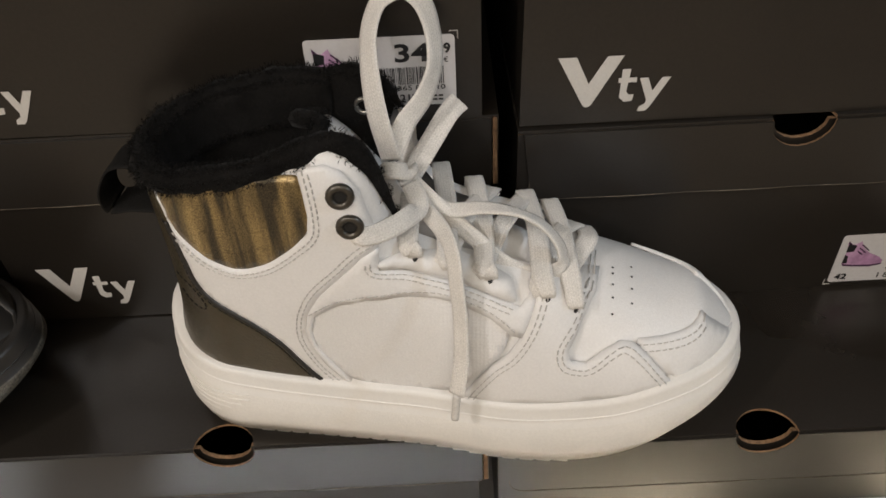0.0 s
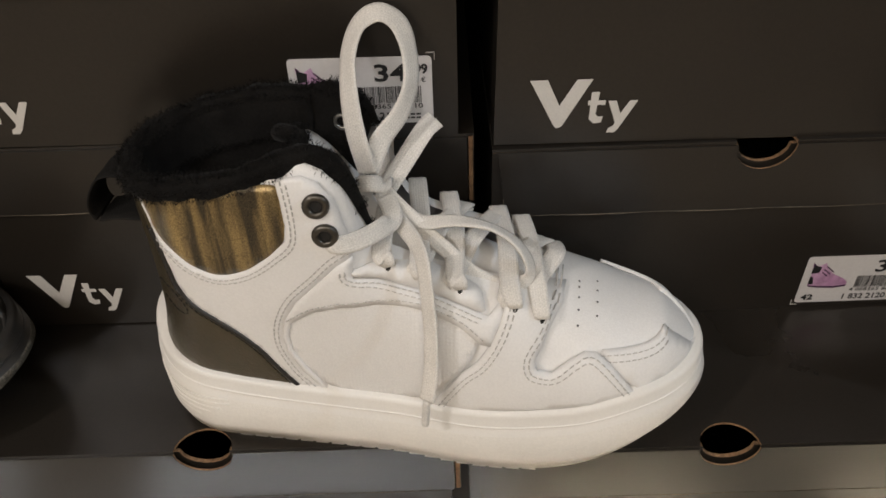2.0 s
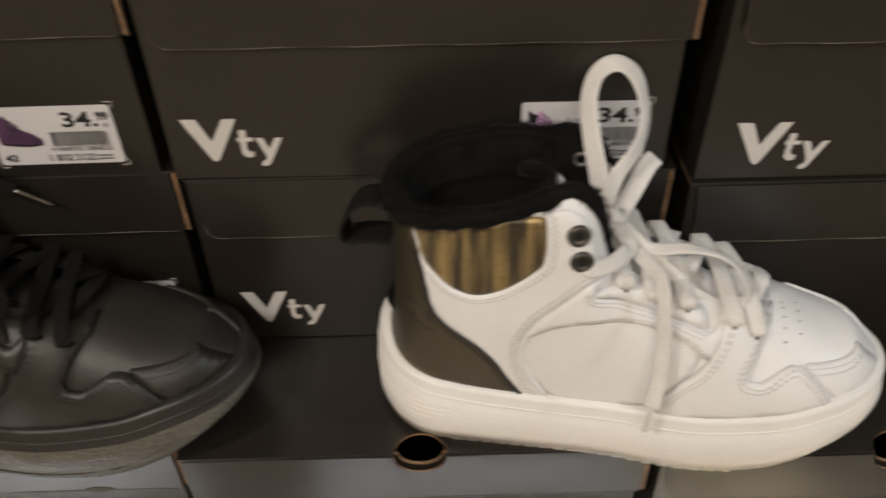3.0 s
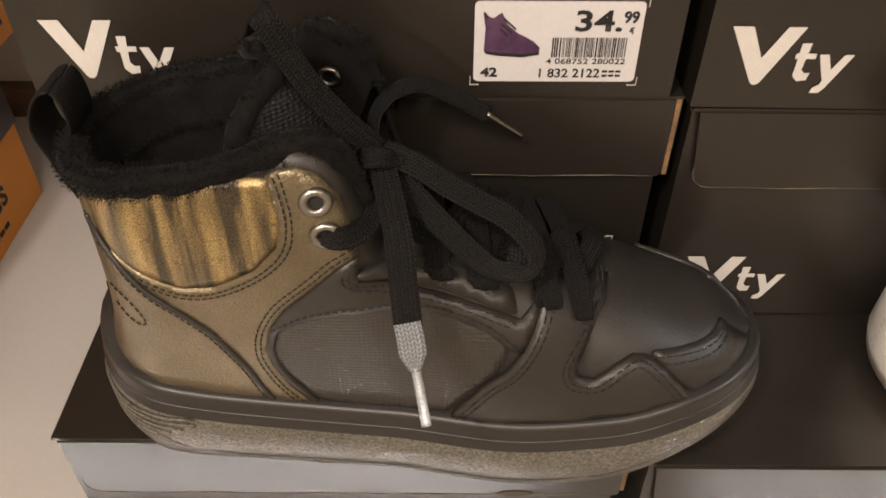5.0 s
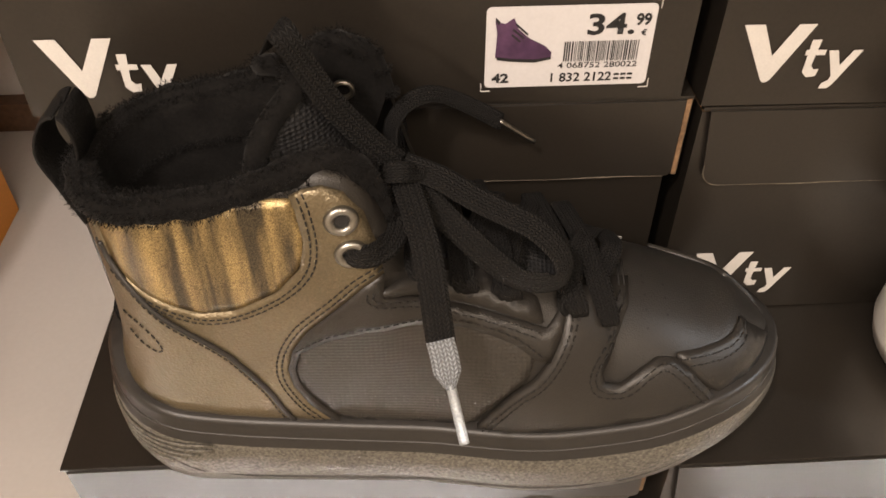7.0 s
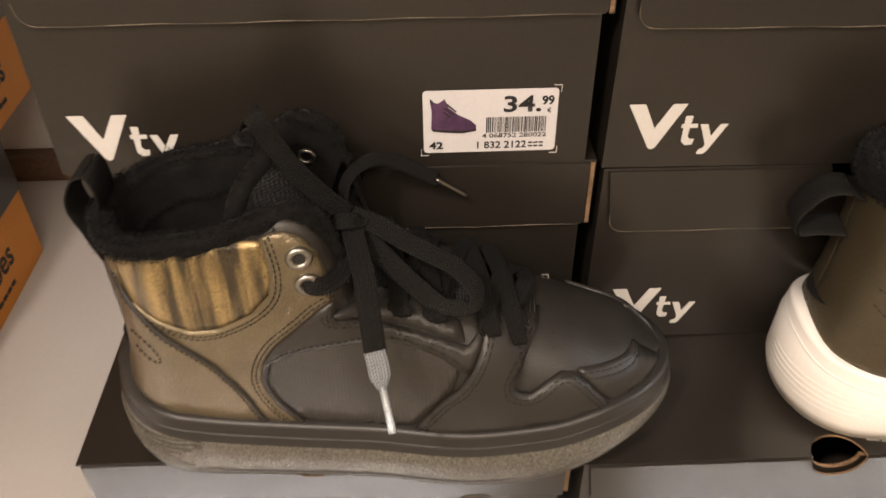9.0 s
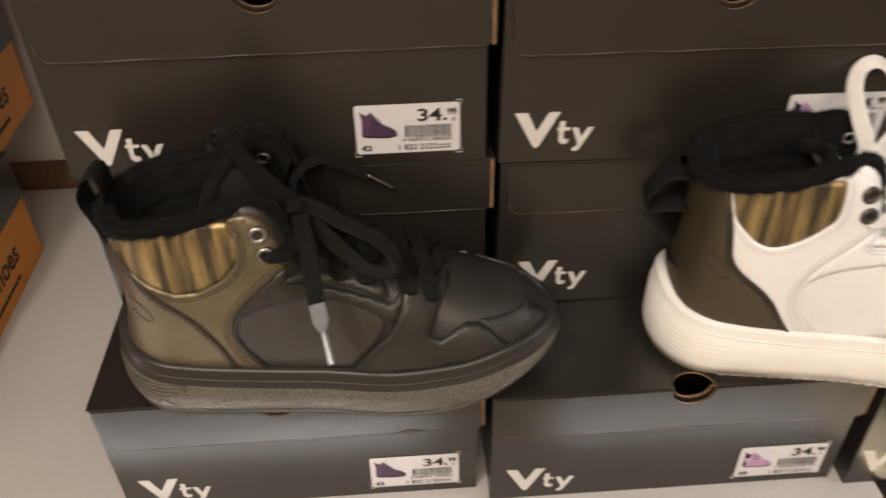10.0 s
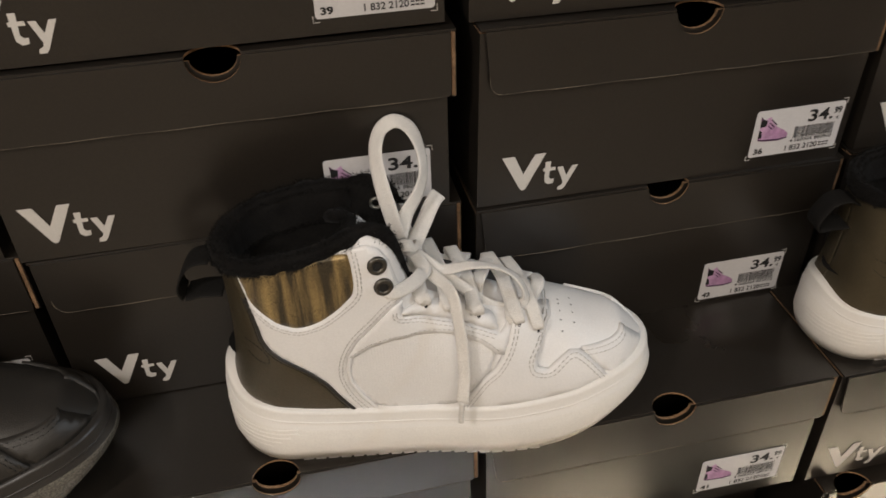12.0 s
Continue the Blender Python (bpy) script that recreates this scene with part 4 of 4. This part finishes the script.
def price_label(parent, x, z, size, article, dark, kind_of="full", tilt=0.0):
    """A printed price label .068 x .036 with picture, price, bars and numbers."""
    bm = bmesh.new()
    w, h, r = .068, .036, .002
    out = []
    for cx, cz, a0 in ((r, r, 180), (w - r, r, 270), (w - r, h - r, 0), (r, h - r, 90)):
        out += [(cx + r * math.cos(math.radians(a0 + k * 30)), cz + r * math.sin(math.radians(a0 + k * 30))) for k in range(4)]
    slab(bm, out, lambda a, b, d: (a, -.0004 + d, b), .0003, 0, 0)
    lab = part("price_label", bm, PAPER, parent, "white price label with shoe picture", smooth=False)
    lab.matrix_local = pose(x, -.0002 - .0016, z, 0, tilt, 0)
    y = -.0007
    bm = bmesh.new()
    pic = [(.004, .0145), (.0045, .0245), (.0035, .0305), (.0075, .0290), (.0110, .0315), (.0130, .0265), (.0175, .0225), (.0240, .0190), (.0270, .0160), (.0268, .0128), (.0200, .0115), (.0100, .0122), (.0050, .0130)]
    bm.faces.new([bm.verts.new((a, y, b)) for a, b in pic])
    bmesh.ops.recalc_face_normals(bm, faces=bm.faces[:])
    part("picture", bm, INK_PLUM if dark else INK_PINK, lab, smooth=False)
    bm = bmesh.new()
    for q in ([(.0040, .0145), (.0050, .0130), (.0100, .0122), (.0200, .0115), (.0268, .0128), (.0270, .0140), (.0200, .0130), (.0100, .0136)],
              [(.0036, .0305), (.0036, .0320), (.0055, .0300), (.0050, .0285)], [(.0105, .0262), (.0150, .0222), (.0156, .0228), (.0111, .0268)],
              [(.0115, .0285), (.0165, .0238), (.0171, .0244), (.0121, .0291)], [(.0100, .0240), (.0135, .0208), (.0141, .0214), (.0106, .0246)]):
        bm.faces.new([bm.verts.new((a, y - .0001, b)) for a, b in q])
    bmesh.ops.recalc_face_normals(bm, faces=bm.faces[:])
    part("picture_detail", bm, INK if dark else INK_PLUM, lab, smooth=False)
    if not dark:
        bm = bmesh.new()
        for q in ([(.004, .0235), (.0085, .0240), (.0090, .0285), (.0040, .0300)], [(.004, .0150), (.0070, .0150), (.0060, .0205), (.0042, .0215)]):
            bm.faces.new([bm.verts.new((a, y - .0001, b)) for a, b in q])
        bmesh.ops.recalc_face_normals(bm, faces=bm.faces[:])
        part("picture_shade", bm, INK, lab, smooth=False)
    words("price", "34.", .0125, (.0400, y, .0235), INK, lab, .00030, .0190)
    words("price", "99", .0068, (.0598, y, .0272), INK, lab, .00025, .0062)
    words("currency", "€", .0036, (.0626, y, .0225), INK, lab, .00005)
    words("size", size, .0058, (.0030, y, .0025), INK, lab, .00022, .0072)
    words("article", article, .0058, (.0265, y, .0022), INK, lab, .00012, .0255)
    bm = bmesh.new()
    rng = random.Random(5)
    a = .0320
    while a < .0625:
        b = a + rng.choice((.00025, .0004, .0006))
        bm.faces.new([bm.verts.new(p) for p in ((a, y, .0115), (b, y, .0115), (b, y, .0205), (a, y, .0205))])
        a = b + rng.choice((.00025, .00035, .0006))
    for k in range(2):
        for q in range(3):
            bm.faces.new([bm.verts.new(p) for p in ((.0540 + q * .0028, y, .0045 - k * .0020), (.0562 + q * .0028, y, .0045 - k * .0020), (.0562 + q * .0028, y, .0055 - k * .0020), (.0540 + q * .0028, y, .0055 - k * .0020))])
    tagged(part("barcode", bm, INK, lab, smooth=False), kind="stuff")
    words("code", "4 068752 280022" if dark else "4 068365 882910", .0036, (.0300, y, .0085), INK, lab, .00004, .0330)
    for (cx, cz), (sx, sz) in (((-.0015, -.0022), (1, 1)), ((w + .0015, -.0022), (-1, 1)), ((w + .0015, h + .0015), (-1, -1))):
        bm = bmesh.new()
        corner = [(0, 0), (.004, 0), (.004, .0003), (.0003, .0003), (.0003, .004), (0, .004)]
        slab(bm, corner, lambda a, b, d: (cx + sx * a, .0001 + d, cz + sz * b), .0003, 0, 0)
        part("corner_mark", bm, PRINT_WHITE, lab, smooth=False)
    return lab


def shoe_box(x, y, z, label, width=.276, height=.1265, depth=.33, mark=None, tag=None, hole=True, flap=True, turn=0.0, lid_gap=0.0, body_cut=.0055, tilt=0.0, hole_at=.5, group="stacked shoe boxes"):
    """A black card shoe box with a hinged lid: body, lid with front flap, print and label."""
    box = thing("shoe_box", pose(x, y, z, 0, tilt, turn), label, "shoe box", group)
    w, h, t = width, height, .0022
    bw = w - body_cut
    r, cx = .0155, w * hole_at
    bm = bmesh.new()
    top = h - .0034
    notch = [(cx - r * .86 * math.cos(math.radians(k * 20)), .0105 * math.sin(math.radians(k * 20))) for k in range(10)] if hole else []

    def wall_loop(inset, z):
        x0, x1, y0, y1 = .0004 + inset, bw - inset, .0022 + inset, depth - inset
        pts = [(x0, y0, z)] + [(x, y0, z - (d if z > h * .5 else 0)) for x, d in notch] + [(x1, y0, z), (x1, y1, z), (x0, y1, z)]
        return [Vector(c) for c in pts]
    loops = add_rings(bm, [wall_loop(0, 0), wall_loop(0, top), wall_loop(t, top), wall_loop(t, t)], [0, 1, 2])
    bm.faces.new(loops[-1]).material_index = 2
    part("body", bm, [CARD, KRAFT, CARD_IN], box, smooth=False)
    # lid: top sheet, side skirts, front flap
    bm = bmesh.new()
    sheet = [(.0, .0), (w, .0), (w, depth), (0, depth)]
    if hole:
        arc = [(cx - r * math.cos(math.radians(k * 15)), r * .92 * math.sin(math.radians(k * 15))) for k in range(13)]
        sheet = [(0, 0)] + arc + [(w, 0), (w, depth), (0, depth)]
    slab(bm, sheet, lambda a, b, d: (a, b, h - d), t * .7, 0, 0, 0, cut=lambda a, b: hole and abs(a - cx) < r * .999 and b > 1e-5)
    lid = part("lid", bm, [CARD, KRAFT], box, smooth=False)
    bm = bmesh.new()
    add_box(bm, (w - t * 1.3, .0008, h - LID - .001), (w, depth, h - t * .7 - .0003), 0)
    add_box(bm, (w - t * 1.3, .0000, h - LID), (w - .0006, .0008, h - .0010), 1)
    part("lid_side", bm, [CARD, KRAFT], lid, smooth=False)
    if flap:
        bm = bmesh.new()
        low, cr, end = h - LID, .0085, w - t * 1.3 - .0006
        line = [(.0030, h - .0016), (.0062, low + cr + .003)]
        line += [(.0064 + cr - cr * math.cos(math.radians(a)), low + cr - cr * math.sin(math.radians(a))) for a in (10, 30, 50, 70, 90)]
        line += [(end - .0015, low), (end, low + .0015), (end, h - .0016)]
        if hole:
            line += [(cx + r * math.cos(math.radians(k * 15)), h - .0016 - r * .95 * math.sin(math.radians(k * 15))) for k in range(13)]
        slab(bm, line, lambda a, b, d: (a, -.0012 + d - .0022 * lid_gap * (h - b) / LID, b), t * .5, 0, 0, 0, cut=lambda a, b: b < low + .004 or (hole and abs(a - cx) < r * .999))
        front = part("flap", bm, [CARD, KRAFT], lid, smooth=False)
        bm = bmesh.new()
        rim = [Vector((a, -.0013 - .0022 * lid_gap * (h - b) / LID, b)) for a, b in line[1:7]]
        rim += [Vector((rim[-1].x + (end - .003 - rim[-1].x) * k / 14, rim[-1].y, low + .0003 * math.sin(k * 1.9 + x * 40))) for k in range(1, 15)]
        add_tube(bm, rim, lambda k: .00022 + .00012 * math.sin(k * 37 + x * 90), 5)
        part("worn_edge", bm, WORN, front, smooth=False)
    if mark:
        bm = bmesh.new()
        mark_shapes(bm)
        ob = part("printed_mark", bm, PRINT_WHITE, box, "white printed mark", smooth=False)
        ob.location = (mark[0], .0018, mark[1])
    if tag:
        lab = price_label(box, tag[0], tag[1], tag[2], tag[3], tag[4], tilt=tag[5] if len(tag) > 5 else 0.0)
        lab.location.y = .0018
    return box


PINK_NO, PLUM_NO = "1 832 2120", "1 832 2122"
BACK, FRONT = .1015, .009
H = .1210
LOW = -.2450
plain = "closed black card shoe box in a stack"
marked = "black card shoe box with white mark and price label"
M = (.011, .0100)
# back rows, column by column from the gap beside the orange boxes
shoe_box(-.5620, BACK + .004, 0, "black card shoe box with price label behind the black trainer", width=.2790, height=.1350, tag=(.190, .0150, "41", PLUM_NO, True))
shoe_box(-.2800, BACK, .0015, "black card shoe box with white mark behind the shoes", height=.1300, mark=(.016, .0150), tilt=.4)
shoe_box(.0035, .0935, .0025, "black card shoe box with price label behind the white trainer", height=.1220, tilt=1.0, turn=1.0, tag=(.182, .0048, "42", PINK_NO, False))
shoe_box(.2900, BACK, 0, plain, height=.1200)
shoe_box(-.5640, BACK, .1360, marked, height=.1250, width=.2795, mark=(.012, .0085), tag=(.189, .0078, "42", PLUM_NO, True))
shoe_box(-.2815, .0990, .1327, marked, height=.1215, tilt=.7, mark=(.0095, .0115), tag=(.1905, .0085, "39", PINK_NO, False))
shoe_box(.0060, .0935, .1260, marked, height=.1245, tilt=1.5, turn=1.2, mark=(.0165, .0095), tag=(.197, .0100, "36", PINK_NO, False, -.6))
shoe_box(.2905, BACK, .1215, "black card shoe box with white mark", height=.1240, mark=M)
shoe_box(-.5620, BACK, .2620, plain, mark=M, tag=(.190, .0090, "38", PLUM_NO, True))
shoe_box(-.2800, BACK, .2560, marked, tilt=.5, mark=M, tag=(.197, .0095, "39", PINK_NO, False))
shoe_box(.0045, BACK, .2515, "black card shoe box with white mark", tilt=1.0, mark=M)
shoe_box(.2900, BACK, .2465, plain, mark=M)
for x, z in ((-.5625, .3895), (-.2805, .3840), (.0040, .3795), (.2895, .3740)):
    shoe_box(x, BACK, z, plain)
# front row, on which the display shoes stand
UNDER = "boxes under the display shoes"
creased = shoe_box(-.5720, .021, -H, "worn black shoe box with creased lid under the black trainer", height=H, mark=(.014, .0100), tag=(.189, .0095, "42", PLUM_NO, True), hole_at=.47, lid_gap=.6, group=UNDER)
shoe_box(-.2920, FRONT, -H, "black shoe box with thumb hole under the white trainer", height=H, mark=(.012, .0100), tag=(.192, .0090, "39", PINK_NO, False), hole_at=.511, group=UNDER)
shoe_box(-.0120, .002, -H, "black shoe box with thumb hole under the white trainer", width=.260, height=H, mark=(.004, .0150), tag=(.168, .0140, "41", PINK_NO, False, .8), hole_at=.518, group=UNDER)
shoe_box(.2515, .000, -H, "black shoe box with white mark under a display shoe", height=H, mark=M, tag=(.19, .0090, "40", PINK_NO, False), group=UNDER)
bm = bmesh.new()
slab(bm, [(.0, .0), (.004, -.0016), (.009, -.0022), (.014, -.0014), (.018, .0008), (.014, .0022), (.008, .0026), (.003, .0018)], lambda a, b, d: (a, d, b), .0004, 0, 0)
tear = mesh_object("lid_tear", bm, CARD_IN, False)
tear.parent, tear.location = creased, (.212, -.0030, .080)
# second layer, beside the end of the white shelf
LOWER = "boxes on the lower shelf"
shoe_box(.0180, -.010, LOW, "dusty black shoe box on the lower shelf", width=.134, height=.1205, tag=(.060, .0100, "37", PINK_NO, False), hole_at=.12, group=LOWER)
shoe_box(.1600, .050, LOW, "dusty black shoe box on the lower shelf", width=.100, height=.1205, hole=False, group=LOWER)
shoe_box(.2640, -.010, LOW, "dusty black shoe box on the lower shelf", height=.1205, tag=(.075, .0500, "37", PLUM_NO, True), hole_at=.09, group=LOWER)

# ---- shelf and shop ----
def structure(name, blocks, mat, label="", bevel=.0):
    bm = bmesh.new()
    for a, b in blocks:
        add_box(bm, a, b)
    if bevel:
        bmesh.ops.bevel(bm, geom=bm.edges[:], offset=bevel, segments=2, affect="EDGES")
    return tagged(mesh_object(name, bm, mat, smooth=False), label, "", "", "structure")


structure("shelf_board", [((-1.6, -.070, -H - .0285), (.0150, .4800, -H - .0005))], SHELF, "white laminate shelf board", .0012)
structure("shelf_back_rail", [((-1.6, .4805, -H - .03), (1.6, .4985, -H + .028))], WOOD, "brown wooden rail behind the shelf")
structure("back_panel", [((-1.6, .4990, -1.0), (1.6, .5200, 1.0))], PANEL, "white back panel of the shelf")
structure("lower_shelf", [((.0155, -.20, LOW - .03), (1.6, .4800, LOW - .0005))], SHELF, "white lower shelf board", .0012)
# Unseen board added to keep light from above off the depth of the shelf
structure("overhead_light_block", [((-1.6, -.090, .620), (1.6, .4985, .645))], SHELF, "unseen board overhead, added to shade the shelf", .0012)
structure("shelf_side", [((.0000, .345, -.9), (.0140, .4790, -H - .029))], SHELF, "white shelf upright")
structure("floor", [((-3, -3.2, -1.06), (3, .56, -1.0))], FLOOR, "grey shop floor")
structure("wall_front", [((-3, -3.3, -1.0), (3, -3.2, 1.9))], PLASTER)
structure("wall_left", [((-3.1, -3.3, -1.0), (-3.0, .6, 1.9))], PLASTER)
structure("wall_right", [((3.0, -3.3, -1.0), (3.1, .6, 1.9))], PLASTER)
structure("wall_back", [((-3.1, .60, -1.0), (3.1, .70, 1.9))], PLASTER)
structure("ceiling", [((-3.1, -3.3, 1.9), (3.1, .7, 2.0))], PLASTER)


def orange_box(y, z, label):
    box = thing("orange_shoe_box", pose(-.740, y, z), label, "shoe box", "orange shoe boxes")
    bm = bmesh.new()
    add_box(bm, (-.20, .030, 0), (-.0020, .360, .105))
    part("body", bm, ORANGE, box, "orange card body", smooth=False)
    bm = bmesh.new()
    add_box(bm, (-.202, .028, .0720), (0, .362, .1265))
    bmesh.ops.bevel(bm, geom=bm.edges[:], offset=.0012, segments=2, affect="EDGES")
    part("lid", bm, CARD, box, "black card lid", smooth=False)
    ob = words("lettering", "Boots & Shoes", .034, (-.0014, .135, .030), INK, box, .0006, .175)
    ob.rotation_euler = (0, 0, math.pi / 2)
    bm = bmesh.new()
    for k in range(16):
        add_box(bm, (-.0022, .150 + k * .0095, .0135), (-.0012, .150 + k * .0095 + .0072, .0170))
    part("small_print", bm, INK, box, smooth=False)
    return box


for k in range(4):
    orange_box(.0 if k == 0 else .098, -H + k * .1275, "orange shoe box with black lid and black lettering")

# ---- the shoes ----
white = trainer("trainer", pose(-.0255, .0476, .0003, 0, 0, -8.3), (1, 1, 1), WHITE_STYLE, "white leather high-top trainer with bronze collar on a black box", "display shoes")
black = trainer("trainer", pose(-.3864, .0538, .0003, 0, 0, -2.85), (1.06, 1.06, .965), BLACK_STYLE, "black leather high-top trainer with bronze collar on a black box", "display shoes")
second = copy_thing(white, pose(.372, .036, .0003, 0, 0, -7) @ Matrix.Scale(.86, 4))
tagged(second, "white high-top trainer with dark olive heel beside another one")


def furry_boot(x, y, z):
    boot = thing("furry_boot", pose(x, y, z), "dark boot with marbled grey and black fur cuff", "shoe", "display shoes")
    rng = random.Random(11)
    bm = bmesh.new()
    bmesh.ops.create_uvsphere(bm, u_segments=40, v_segments=24, radius=1)
    spots = []
    for v in bm.verts:
        c = v.co.copy()
        k = 1 + .14 * noise.noise(c * 3)
        v.co = Vector((c.x * .060 * k, c.y * .040 * k, .062 + c.z * .030 * k))
        spots.append((v.co.copy(), c))
    add_fur(bm, spots, 6000, .007, rng)
    part("cuff", bm, CAMO, boot, "marbled fur cuff")
    bm = bmesh.new()
    rings = []
    for k in range(9):
        t = k / 8
        rings.append([Vector((math.cos(a * math.pi / 12) * (.066 + .03 * (1 - t) ** 2) + .02 * (1 - t), math.sin(a * math.pi / 12) * (.040 + .004 * (1 - t)), t * .055)) for a in range(24)])
    add_rings(bm, rings, [0] * 8)
    part("shaft", bm, BLACK_LEATHER, boot)
    bm = bmesh.new()
    add_tube(bm, smooth_path([(.030, -.046, .085), (.045, -.044, .060), (.058, -.046, .035)], 8), .0022, 8)
    part("cord", bm, GUNMETAL, boot, "grey cord")
    return boot


furry_boot(.196, -.025, LOW + .010)
